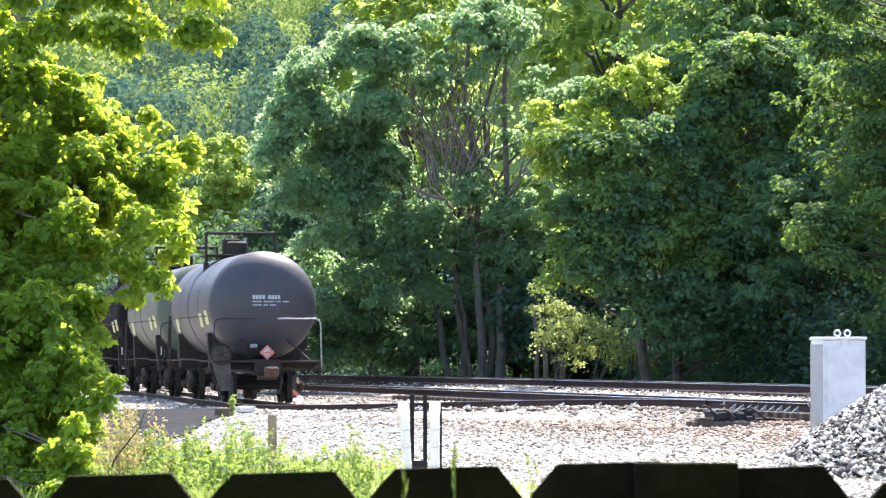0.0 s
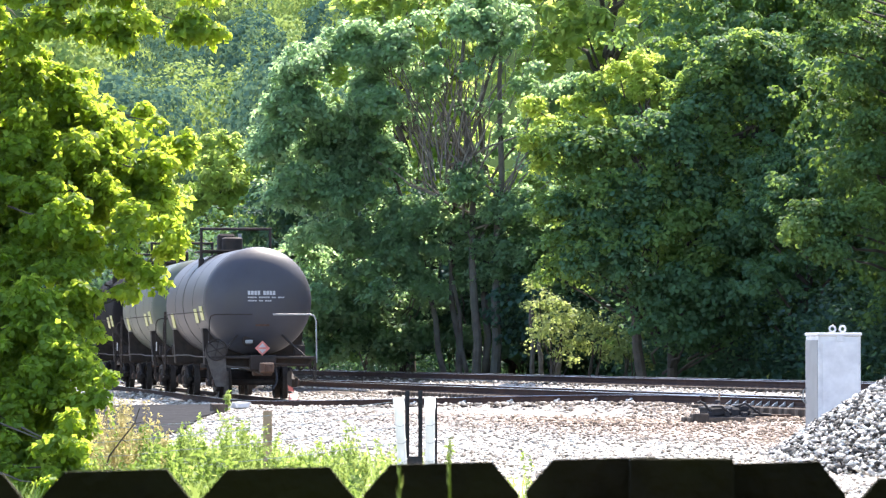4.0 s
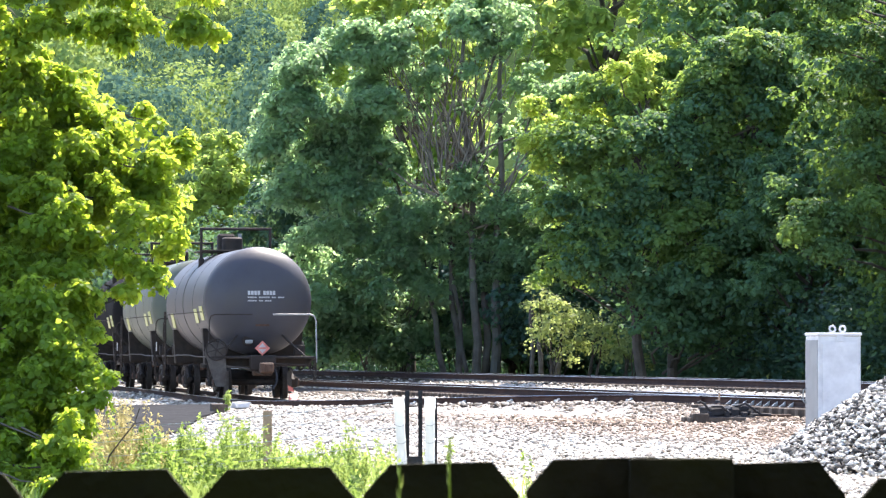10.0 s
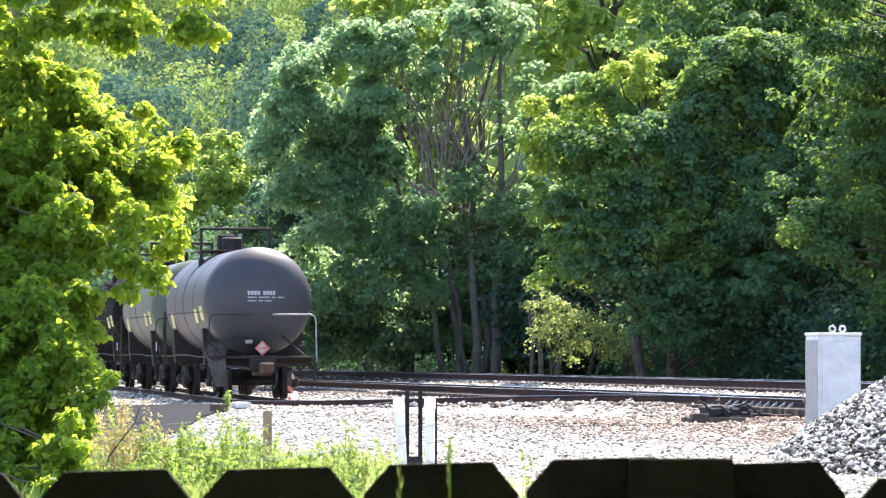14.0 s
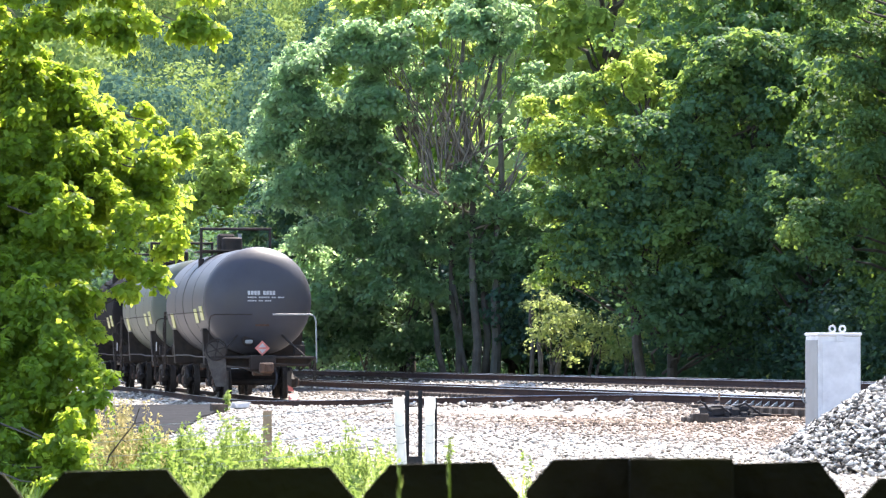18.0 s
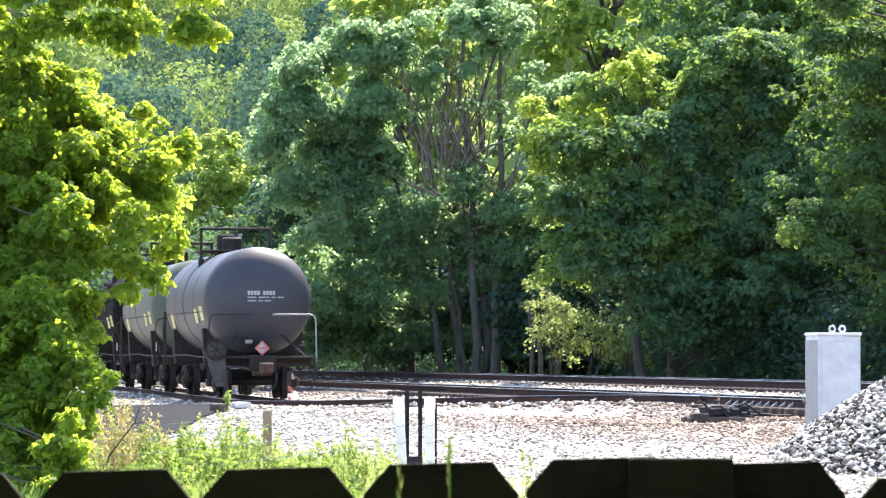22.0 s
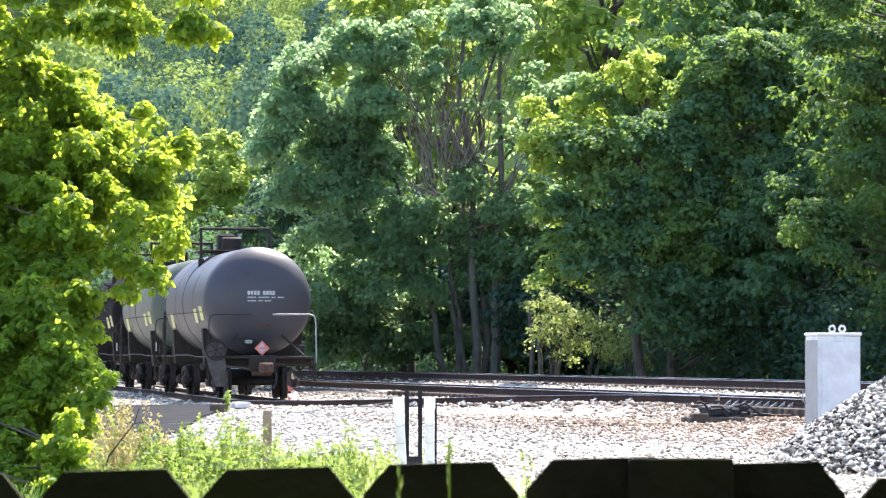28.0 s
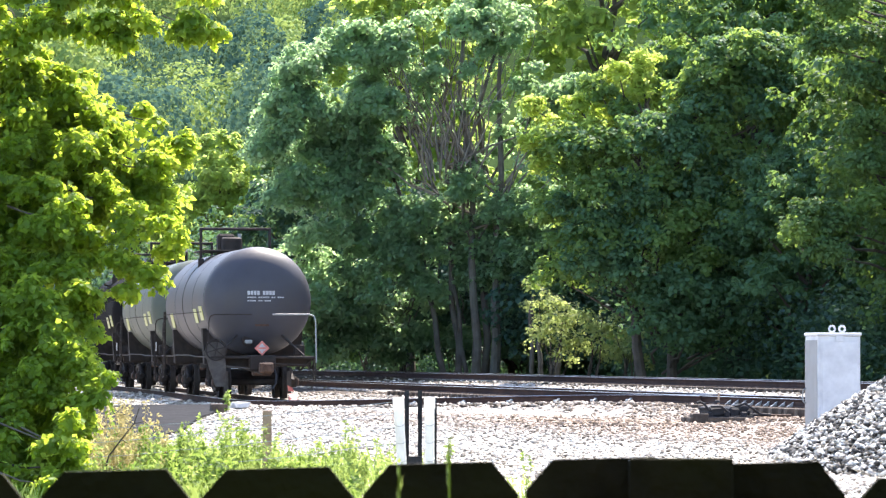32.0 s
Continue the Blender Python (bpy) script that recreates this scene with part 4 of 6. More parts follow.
# ---- switch machine ----
def switch_stand():
    s = thing("switch_stand", pose(5.72, 82.4, 0.44, 0, 0, 14.3), "black low switch machine on timbers beside the rail", "switch machine")
    part("timber", Build().box((-0.1, -0.34, -0.02), (1.5, 0.24, 0.2), 0.015), M_TIE, s)
    part("timber", Build().box((0.1, 0.35, -0.02), (1.7, 0.24, 0.2), 0.015), M_TIE, s)
    part("end_block", Build().box((-0.62, -0.36, 0.06), (0.34, 0.26, 0.20), 0.02), M_TIE, s)
    part("base_plate", Build().box((0.05, 0.0, 0.09), (1.0, 0.8, 0.03), 0.006), M_BLACK, s)
    part("housing", Build().box((-0.22, -0.05, 0.22), (0.38, 0.56, 0.22), 0.06, pose(0, 0, 0, 0, -7, 5)), M_BLACK, s)
    part("housing_cover", Build().box((-0.24, -0.05, 0.345), (0.30, 0.46, 0.05), 0.02, pose(0, 0, 0, 0, -12, 5)), M_BLACK, s)
    part("gearbox", Build().box((0.14, -0.08, 0.21), (0.24, 0.44, 0.22), 0.05, pose(0, 0, 0, 4, 6, 0)), M_BLACK, s)
    part("motor_case", Build().lathe([(0.001, 0.0), (0.09, 0.0), (0.11, 0.03), (0.11, 0.22), (0.08, 0.26), (0.001, 0.27)], pose(0.24, -0.16, 0.23, 0, 84, 10), 14), M_BLACK, s, smooth=True)
    part("vent_cap", Build().lathe([(0.001, 0.06), (0.05, 0.05), (0.06, 0.0)], pose(-0.12, 0.0, 0.37), 12), M_BLACK, s, smooth=True)
    part("lever", Build().tube([(-0.36, -0.32, 0.18), (-0.52, -0.36, 0.36), (-0.60, -0.36, 0.40), (-0.66, -0.36, 0.37)], [0.03, 0.024, 0.022, 0.03], 8), M_BLACK, s, smooth=True)
    part("hand_lever", Build().tube([(0.02, -0.38, 0.16), (-0.16, -0.40, 0.30), (-0.38, -0.40, 0.30)], [0.03, 0.026, 0.022], 8), M_BLACK, s, smooth=True)
    part("crank", Build().tube([(0.2, -0.32, 0.30), (0.36, -0.36, 0.36), (0.52, -0.36, 0.26), (0.70, -0.3, 0.14), (0.95, -0.2, 0.12)], 0.026, 8), M_BLACK, s, smooth=True)
    part("bracket", Build().box((0.66, -0.1, 0.12), (0.46, 0.24, 0.05), 0.02), M_BLACK, s)
    for x, y, z, w in ((-0.05, -0.36, 0.14, 0.10), (0.32, -0.36, 0.14, 0.14), (0.46, -0.22, 0.18, 0.10), (-0.40, -0.30, 0.14, 0.12)):
        part("lug", Build().box((x, y, z), (w, 0.10, 0.10), 0.02, pose(0, 0, 0, 0, 0, 3)), M_BLACK, s)
    part("throw_rod", Build().tube([(0.0, 0.1, 0.12), (1.5, 0.1, 0.1)], 0.025, 8), M_RUST, s)
    part("lid", Build().box((0.20, -0.14, 0.345), (0.16, 0.22, 0.025), 0.01, pose(0, 0, 0, 0, 8, 0)), M_PIPE, s, "pale worn lid")
    part("target_post", Build().tube([(0.18, 0.8, 0.1), (0.18, 0.8, 0.56)], 0.02, 6), M_STAKE, s)


switch_stand()


# ---- gravel ----
def gravel():
    rng = np.random.default_rng(11)
    # evenly dense over the picture: more stones per square metre where the yard is near
    n = 62000
    y = 1.0 / rng.uniform(1 / 119.0, 1 / 38.3, n)
    x = rng.uniform(-0.13, 0.125, n) * y
    keep = ((x - track_b(y)) * VB < 7.6) & ~((x < -4.70 - 0.0272 * (y - 68.4)) & (y > 53.4) & (y < 108.5)) & ~((y < 46.4) & (x < -0.5)) & ((rng.random(n) < 0.4) & (y > 48.7) | (rng.random(n) < 0.12) | (y > 75) | (x > 0.0776 * y))
    x, y = x[keep], y[keep]
    size = rng.uniform(0.035, 0.10, len(x)) * (0.75 + y / 243)
    # coarser stones between the farther rails
    m = 10000
    yf = rng.uniform(104, 174, m)
    xf = track_b(yf) + rng.uniform(-10, 7.6, m)
    ok = (np.abs(xf / yf) < 0.121) & ((xf > -5.8 - (yf - 108) * 0.158) | (yf > 116))
    ye = rng.uniform(80, 111, 7000)
    xe = track_b(ye) + rng.uniform(-8.5, -0.5, 7000)
    xf, yf = np.concatenate([xf[ok], xe]), np.concatenate([yf[ok], ye])
    x, y = np.concatenate([x, xf]), np.concatenate([y, yf])
    size = np.concatenate([size, rng.uniform(0.06, 0.15, len(xf))])
    inside = (np.abs(x - track_b(y)) < 1.4) | (np.abs(x - track_a(y)) < 1.4) | ((np.abs(x - siding(y)) < 1.1) & (y > 90))
    open_lie = ~inside | (rng.random(len(x)) < 0.18)
    x, y, size = x[open_lie], y[open_lie], size[open_lie]
    pts = np.stack([x, y, land(x, y) + size * 0.16], -1)
    tagged(new("gravel", scatter_stones("gravel", pts, size, M_STONES, 5, chip_shape)), "loose pale grey and tan crushed stone over the yard", "gravel", kind="stuff")


def loose_stone_material():
    """Crushed limestone, each stone its own tone, tinted brown by brake dust near the rails."""
    m, n, l, b = material("loose_stone")
    g = n.new("ShaderNodeNewGeometry")
    r = n.new("ShaderNodeValToRGB")
    r.color_ramp.elements.new(0.25)
    r.color_ramp.elements.new(0.65)
    for el, (p, c) in zip(r.color_ramp.elements, ((0.0, (0.15, 0.13, 0.105)), (0.3, (0.33, 0.295, 0.25)), (0.6, (0.53, 0.49, 0.43)), (1.0, (0.76, 0.72, 0.65)))):
        el.position, el.color = p, (*c, 1)
    l.new(g.outputs["Random Per Island"], r.inputs["Fac"])
    _, s = noise_ramp(n, l, 22.0, [(0.3, (0.8, 0.78, 0.76)), (0.7, (1.1, 1.1, 1.1))])
    col = mixed(n, l, r.outputs[0], s.outputs[0], 1.0, "MULTIPLY")
    tc = n.new("ShaderNodeTexCoord")
    sp = n.new("ShaderNodeSeparateXYZ")
    l.new(tc.outputs["Object"], sp.inputs[0])
    lane = n.new("ShaderNodeMath")
    lane.operation = "MULTIPLY_ADD"
    lane.inputs[1].default_value, lane.inputs[2].default_value = 0.2545, -29.62
    l.new(sp.outputs["Y"], lane.inputs[0])
    v = n.new("ShaderNodeMath")
    v.operation = "ADD"
    l.new(sp.outputs["X"], v.inputs[0])
    l.new(lane.outputs[0], v.inputs[1])
    dust = n.new("ShaderNodeMapRange")
    dust.inputs[1].default_value, dust.inputs[2].default_value, dust.inputs[3].default_value, dust.inputs[4].default_value = -11.0, -6.0, 0, 0.8
    l.new(v.outputs[0], dust.inputs[0])
    l.new(mixed(n, l, col, mixed(n, l, col, (0.54, 0.41, 0.33), 1.0, "MULTIPLY"), dust_along(n, l, sp, dust)), b.inputs["Base Color"])
    b.inputs["Roughness"].default_value, b.inputs["Specular IOR Level"].default_value = 0.9, 0.1
    return m


M_STONES = loose_stone_material()
gravel()


def trackside_litter():
    """Odds and ends beside the siding."""
    z = float(land(-5.5, 98.6))
    b = thing("old_crate", pose(-5.52, 98.6, z, 3, 0, 20), "small dark broken wooden crate beside the siding", "crate")
    part("box", Build().box((0, 0, 0.12), (0.30, 0.26, 0.22), 0.01), M_TIE, b)
    part("board", Build().box((0.02, -0.15, 0.18), (0.42, 0.02, 0.08), 0.004), M_TIE, b)
    s = Build()
    v, f = stone_shape(5, 0.6)
    s.add([(x * 0.5, y * 0.4, z2 * 0.45 + 0.08) for x, y, z2 in v], [tuple(int(i) for i in q) for q in f])
    r = new("boulder", s.mesh("boulder", M_STONE))
    r.matrix_world = pose(-5.12, 102, float(land(-5.12, 102)) + 0.03)
    tagged(r, "pale grey boulder beside the siding rail", "boulder")


trackside_litter()


def service_road():
    """A strip of worn asphalt that crosses towards the wagons, coloured dark for the shade on it."""
    b, pts, fs = Build(), [], []
    ys = np.arange(53.4, 108.5, 0.6)
    for y in ys:
        xr = -4.74 - 0.0272 * (y - 68.4)
        for x in (xr - 9, xr - 6, xr - 3, xr):
            pts.append((x, y, float(land(x, y)) + 0.05))
    for i in range(len(ys) - 1):
        for k in range(3):
            a = i * 4 + k
            fs.append((a, a + 1, a + 5, a + 4))
    n = len(pts)
    pts += [(x, y, z - 0.2) for x, y, z in pts]
    for i in range(len(ys) - 1):
        a = i * 4 + 3
        fs.append((a, a + n, a + n + 4, a + 4))
    tagged(new("service_road", b.add(pts, fs).mesh("service_road", surface("asphalt", [(0.3, (0.024, 0.025, 0.027)), (0.7, (0.060, 0.060, 0.062))], 5.0, 0.9, bump=0.6, stain=(0.032, 0.032, 0.032), spec=0.0))), "worn asphalt service road, coloured dark grey for the shade on it", "road", kind="structure")


service_road()


def stone_heap():
    rng = np.random.default_rng(21)
    cx, cy, R, H = 8.9, 55.1, 4.25, 2.75

    def hz(x, y):
        q = np.sqrt(((x - cx) / R) ** 2 + ((y - cy) / (R * 2.9)) ** 2)
        return 0.36 + H * np.clip(1 - q, 0, None) ** 0.95

    heap = thing("stone_heap", pose(0, 0, 0), "heap of loose grey and white crushed stone", "stone heap")
    b, pts, fs = Build(), [], []
    k = 28
    for i in range(k + 1):
        for j in range(k + 1):
            x, y = cx - R * 1.1 + 2.2 * R * i / k, cy - R * 3.0 + 6.0 * R * j / k
            pts.append((x, y, float(hz(x, y)) - 0.08))
    for i in range(k):
        for j in range(k):
            a = i * (k + 1) + j
            fs.append((a, a + k + 1, a + k + 2, a + 1))
    # near-black sheet under the stones stands for shade in the gaps
    part("core", b.add(pts, fs), M_HEAPGAPS, heap, smooth=True)
    n = 30000
    x = rng.uniform(cx - R, cx - R * 0.2, n)
    y = rng.uniform(cy - R * 2.9, cy + R * 2.3, n)
    q = ((x - cx) / R) ** 2 + ((y - cy) / (R * 2.9)) ** 2
    ok = (q < 1.03) & (x < 0.1293 * y)
    x, y = x[ok], y[ok]
    size = rng.uniform(0.045, 0.125, len(x))
    pt = np.stack([x, y, hz(x, y) + rng.uniform(-0.05, 0.10, len(x))], -1)
    near = (x < 0.1112 * y) & (y < 55.7)
    idx = np.where(near)[0][:300]
    rest = np.ones(len(x), bool)
    rest[idx] = False
    tagged(part("rubble", scatter_stones("rubble", pt[rest], size[rest], M_HEAPREST, 31, chip_shape), M_STONES, heap), kind="stuff")
    meshes = []
    for s in range(8):
        v, f = chip_shape(60 + s)
        v = v * (1.45, 0.85, 0.62)
        meshes.append(fast_mesh("stone", v, f, M_HEAPSTONE))
    for i in idx:
        o = part("stone", meshes[i % 8], M_HEAPSTONE, heap)
        o.matrix_world = pose(*pt[i], rng.uniform(-40, 40), rng.uniform(-40, 40), rng.uniform(0, 360)) @ Matrix.Diagonal((*[size[i]] * 3, 1))


M_HEAPGAPS = surface("heap_gap_shade", [(0.3, (0.016, 0.015, 0.015)), (0.7, (0.04, 0.038, 0.036))], 9.0, 0.95, bump=0.5)
# mixed stone tones; the blackest stand for shadowed faces
M_HEAPREST, _hn, _hl, _hb = material("heap_stone_rest")
_hg = _hn.new("ShaderNodeNewGeometry")
_hr = _hn.new("ShaderNodeValToRGB")
_hr.color_ramp.elements[0].color, _hr.color_ramp.elements[1].color = (0.02, 0.019, 0.018, 1), (0.80, 0.76, 0.69, 1)
_hr.color_ramp.elements.new(0.3).color = (0.09, 0.085, 0.08, 1)
_hr.color_ramp.elements.new(0.6).color = (0.36, 0.34, 0.31, 1)
_hl.new(_hg.outputs["Random Per Island"], _hr.inputs["Fac"])
_hl.new(_hr.outputs[0], _hb.inputs["Base Color"])
_hb.inputs["Roughness"].default_value, _hb.inputs["Specular IOR Level"].default_value = 0.9, 0.1
M_HEAPSTONE = surface("heap_stone", [(0.3, (0.16, 0.152, 0.14)), (0.7, (0.58, 0.55, 0.50))], 1.5, 0.9, bump=0.3, vary=0.9)


# ---- trees ----
def broad_tree(name, base, height, width, boughs, per_bough, leaf, mat, label, seed, low=0.12, sway=0.0, bark=None, clump=0.5, depth=None, lean=0.0, stems=1):
    """A tapered trunk with limbs and a crown of many leafy boughs with gaps between them."""
    rng = random.Random(seed)
    x, y = base
    z = hill_z(x, y) - 0.1
    t = thing(name, pose(x, y, z), label, "tree", "trees")
    bark = bark or M_BARK_DARK
    for s in range(stems):
        ox = (s - (stems - 1) / 2) * 0.5
        top = (ox * 2.5 + lean, rng.uniform(-0.4, 0.4), height * 0.8)
        r0 = 0.05 + height * 0.013 / stems ** 0.5
        path = limb_path((ox, rng.uniform(-0.3, 0.3) * (stems > 1), 0), top, rng, 0.25, 8)
        part("trunk", Build().tube(path, [r0 * (1.25 if i == 0 else 1) * (1 - 0.8 * i / 7) for i in range(8)], 9), bark, t, smooth=True)
    dp = depth or width
    for k in range(boughs):
        a = k * 2.399 + rng.uniform(-0.3, 0.3)
        h = low + (1 - low) * ((k + 0.5) / boughs)
        spread = math.sin(math.pi * min(max((h - low) / (1 - low), 0.10), 0.93)) ** 0.55
        rr = rng.uniform(0.45, 0.85) * spread
        c = (lean * h + math.cos(a) * rr * width / 2, math.sin(a) * rr * dp / 2, h * height * 0.92)
        rad = width * rng.uniform(0.17, 0.27)
        part("limb", Build().tube(limb_path((lean * h * 0.5, 0, max(c[2] - rr * width * 0.35 - 0.6, 0.5)), c, rng, 0.3, 6), [0.10 * (1 - i / 6.5) * (0.6 + height / 30) for i in range(6)], 6), bark, t)
        cl = max(int(per_bough / 26), 6)
        bough(t, c, (rad * rng.uniform(0.95, 1.3), rad * 1.05, rad * rng.uniform(0.7, 1.0)), cl, 26, leaf, clump * 0.62, mat, seed * 100 + k, sway, 0.12)
    return t


# the spreading multi-stemmed tree in the middle, with bare grey stems showing through feathery leaves
def feathery_tree():
    rng = random.Random(77)
    x, y = 1.1, 142.0
    z = hill_z(x, y) - 0.1
    t = thing("feathery_tree", pose(x, y, z), "tall multi-stemmed tree with grey stems and feathery blue-green leaves", "tree", "trees")
    for bx, tx, tz, r in ((-1.0, -3.6, 9.5, 0.12), (-0.55, -1.2, 12.0, 0.13), (0.05, -0.3, 13.0, 0.17), (0.35, 0.6, 13.4, 0.14), (0.72, 1.0, 12.4, 0.19), (-0.2, -2.4, 11.0, 0.09)):
        by = rng.uniform(-0.6, 0.6)
        path = limb_path((bx, by, 0), (bx * 0.7 + tx * 0.3, by, tz * 0.45), rng, 0.12, 5) + limb_path((bx * 0.7 + tx * 0.3, by, tz * 0.45), (tx, by, tz), rng, 0.2, 5)[1:]
        part("trunk", Build().tube(path, [r * (1 - 0.085 * i) for i in range(9)], 9), M_BARK, t, "smooth grey stem", smooth=True)
    for k in range(34):
        a = rng.uniform(0.15, math.pi - 0.15)
        L = rng.uniform(2.0, 5.0)
        p0 = (rng.uniform(-0.9, 0.9), rng.uniform(-0.5, 0.5), rng.uniform(4.5, 8.0))
        p1 = (p0[0] + math.cos(a) * L, p0[1] + rng.uniform(-0.8, 0.8), p0[2] + math.sin(a) * L + 0.6)
        part("limb", Build().tube(limb_path(p0, p1, rng, 0.18, 6), [0.055 * (1 - i / 6.4) for i in range(6)], 6), M_LIMB, t, "bare grey limb")
    for k in range(46):
        s = rng.uniform(-1, 1)
        p0 = (-1.0 + s * 0.9 + rng.uniform(-0.3, 0.3), rng.uniform(-1.2, 0.2), rng.uniform(6.6, 8.4))
        p1 = (p0[0] + s * 1.9 + rng.uniform(-0.5, 0.5), p0[1] - 0.2, rng.uniform(11.0, 13.2))
        part("limb", Build().tube(limb_path(p0, p1, rng, 0.3, 7), [0.038 * (1 - i / 7.6) for i in range(7)], 6), M_LIMB, t, "bare grey limb")
    spots = [(-4.6, 8.6, 1.5), (-3.4, 10.6, 1.6), (-1.6, 12.2, 1.7), (0.6, 12.9, 1.7), (2.4, 12.0, 1.5), (3.0, 10.0, 1.2), (-5.2, 6.6, 1.4), (-3.9, 6.9, 1.3), (-4.6, 4.9, 1.3), (-2.7, 5.2, 1.3),
             (-1.4, 6.0, 1.1), (0.2, 6.4, 1.2), (1.6, 6.2, 1.1), (0.9, 5.0, 1.2), (-0.6, 4.6, 1.1), (2.5, 4.7, 1.0), (-3.2, 3.4, 1.2), (-1.9, 3.2, 0.9), (-2.2, 7.2, 1.3), (-3.0, 4.2, 1.3), (-0.4, 11.4, 1.0), (-2.4, 11.2, 1.2), (-4.2, 9.9, 1.2), (0.2, 3.6, 0.9), (1.7, 3.7, 0.8), (2.2, 7.9, 0.8), (-5.4, 3.2, 1.2), (1.2, 10.6, 0.8), (3.2, 6.4, 0.9),
             (-6.0, 10.3, 1.3), (-5.2, 11.3, 1.0), (-6.6, 8.9, 1.3), (-7.0, 7.4, 1.2), (-6.4, 6.0, 1.2), (-6.0, 4.6, 1.0), (-4.3, 11.8, 1.0), (-0.9, 7.3, 0.8), (-2.0, 4.4, 0.9), (-4.4, 7.9, 1.1), (0.2, 7.2, 1.0), (1.2, 7.4, 0.9), (0.6, 5.9, 0.9), (-0.4, 5.6, 0.8), (1.4, 4.2, 0.8)]
    spots += [(2.7, 3.0, 0.8), (3.1, 2.2, 0.6)]
    low = [(rng.uniform(-6.2, -1.7), rng.uniform(0.6, 3.4), rng.uniform(0.55, 0.95)) for k in range(26)]
    low += [(rng.uniform(-1.6, 3.4), rng.uniform(0.6, 3.6), rng.uniform(0.4, 0.7)) for k in range(12)]
    for k, (bx, bz, r) in enumerate(low):
        part("limb", Build().tube(limb_path((bx * 0.6 - 0.4, 1.5, bz + 1.6), (bx, 2.2, bz), rng, 0.3, 6), [0.03 * (1 - i / 6.5) for i in range(6)], 5), M_BARK, t)
        bough(t, (bx, rng.uniform(1.0, 3.0), bz), (r * 1.1, r, r * 0.9), int(60 * r * r / 0.6) + 8, 18, 0.15, 0.3, M_LEAF_LOCUST, 7600 + k, 0.35, 0.1, 0.3)
    spots = [p for p in spots if not (6.9 < p[1] < 12.4 and -2.5 < p[0] < 2.5)]
    spots += [(rng.uniform(-3.0, 2.6), rng.uniform(7.0, 12.6), rng.uniform(0.2, 0.42)) for k in range(44)]
    spots += [(-5.4, 8.4, 1.0), (-4.9, 7.6, 1.0), (-5.6, 9.2, 0.9), (-3.6, 8.6, 1.0), (-3.4, 7.6, 1.0), (-4.2, 8.9, 0.9), (-5.9, 7.8, 0.9), (-6.5, 9.6, 0.8), (-3.0, 9.6, 0.8)]
    for k, (bx, bz, r) in enumerate(spots):
        rim = bz > 9.6 + 0.12 * bx or bx < -6.2
        for q in range(4 if r > 0.6 else 1):
            rq = r * (0.62 if r > 0.6 else 1.0)
            o = (rng.uniform(-0.6, 0.6) * r, rng.uniform(-0.6, 0.6) * r, rng.uniform(-0.55, 0.55) * r) if r > 0.6 else (0, 0, 0)
            by = rng.uniform(-1.8, -0.2) if rim else rng.uniform(-0.9, 0.9)
            bough(t, (bx + o[0], by + o[1], bz + o[2]), (rq * 1.1, rq, rq * 0.85), int(75 * rq * rq / 1.1) + 6, 17, 0.135, 0.24, M_LEAF_LOCUST, 7700 + 5 * k + q, 0.35, 0.12, 0.3, 0.5)


feathery_tree()

# wood's edge along the far track
broad_tree("maple_tree", (9.8, 131.7), 14.8, 9.8, 36, 2000, 0.15, M_LEAF_DARK, "large dark green broad-leaved tree at the wood's edge", 3, 0.10, 2.0, clump=0.42)
reaching = broad_tree("maple_tree", (14.8, 114.3), 13, 8.5, 30, 2200, 0.138, M_LEAF_RIGHT, "broad-leaved tree reaching over the far track", 4, 0.16, 1.4, clump=0.38)

broad_tree("maple_tree", (11.2, 123), 7.8, 5.5, 20, 2200, 0.11, M_LEAF_DEEP, "slender green tree between the large ones at the wood's edge", 5, 0.12, 1.0, clump=0.36)

# three of the branch tips get a paler leaf colour to look sunlit
_r = random.Random(83)
for _k, (_x, _z, _d, _s) in enumerate(((-4.9, 4.3, -4.1, 0.5), (-4.3, 3.8, -4.3, 0.55), (-4.6, 4.9, -3.7, 0.5), (-3.9, 4.5, -3.9, 0.5), (-3.2, 6.2, -3.5, 0.55), (-2.9, 5.2, -3.7, 0.5), (-3.1, 7.4, -2.9, 0.6), (-3.7, 11.3, -1.7, 0.6), (-4.0, 10.9, -1.7, 0.6), (-3.5, 10.6, -1.7, 0.6), (-2.9, 9.8, -2.0, 0.6), (-4.2, 9.6, -2.0, 0.5), (-3.2, 8.7, -2.3, 0.55))):
    part("limb", Build().tube(limb_path((-1.5, -1.0, _z - 0.6), (_x, _d, _z), _r, 0.15, 7), [0.06 * (1 - i / 7.6) for i in range(7)], 6), M_BARK_DARK, reaching)
    bough(reaching, (_x, _d, _z), (_s * 1.2, _s, _s * 0.7), 34, 40, 0.10, 0.3, M_LEAF_MID if _k in (0, 5, 9) else M_LEAF_RIGHT, 8300 + _k, 1.4)


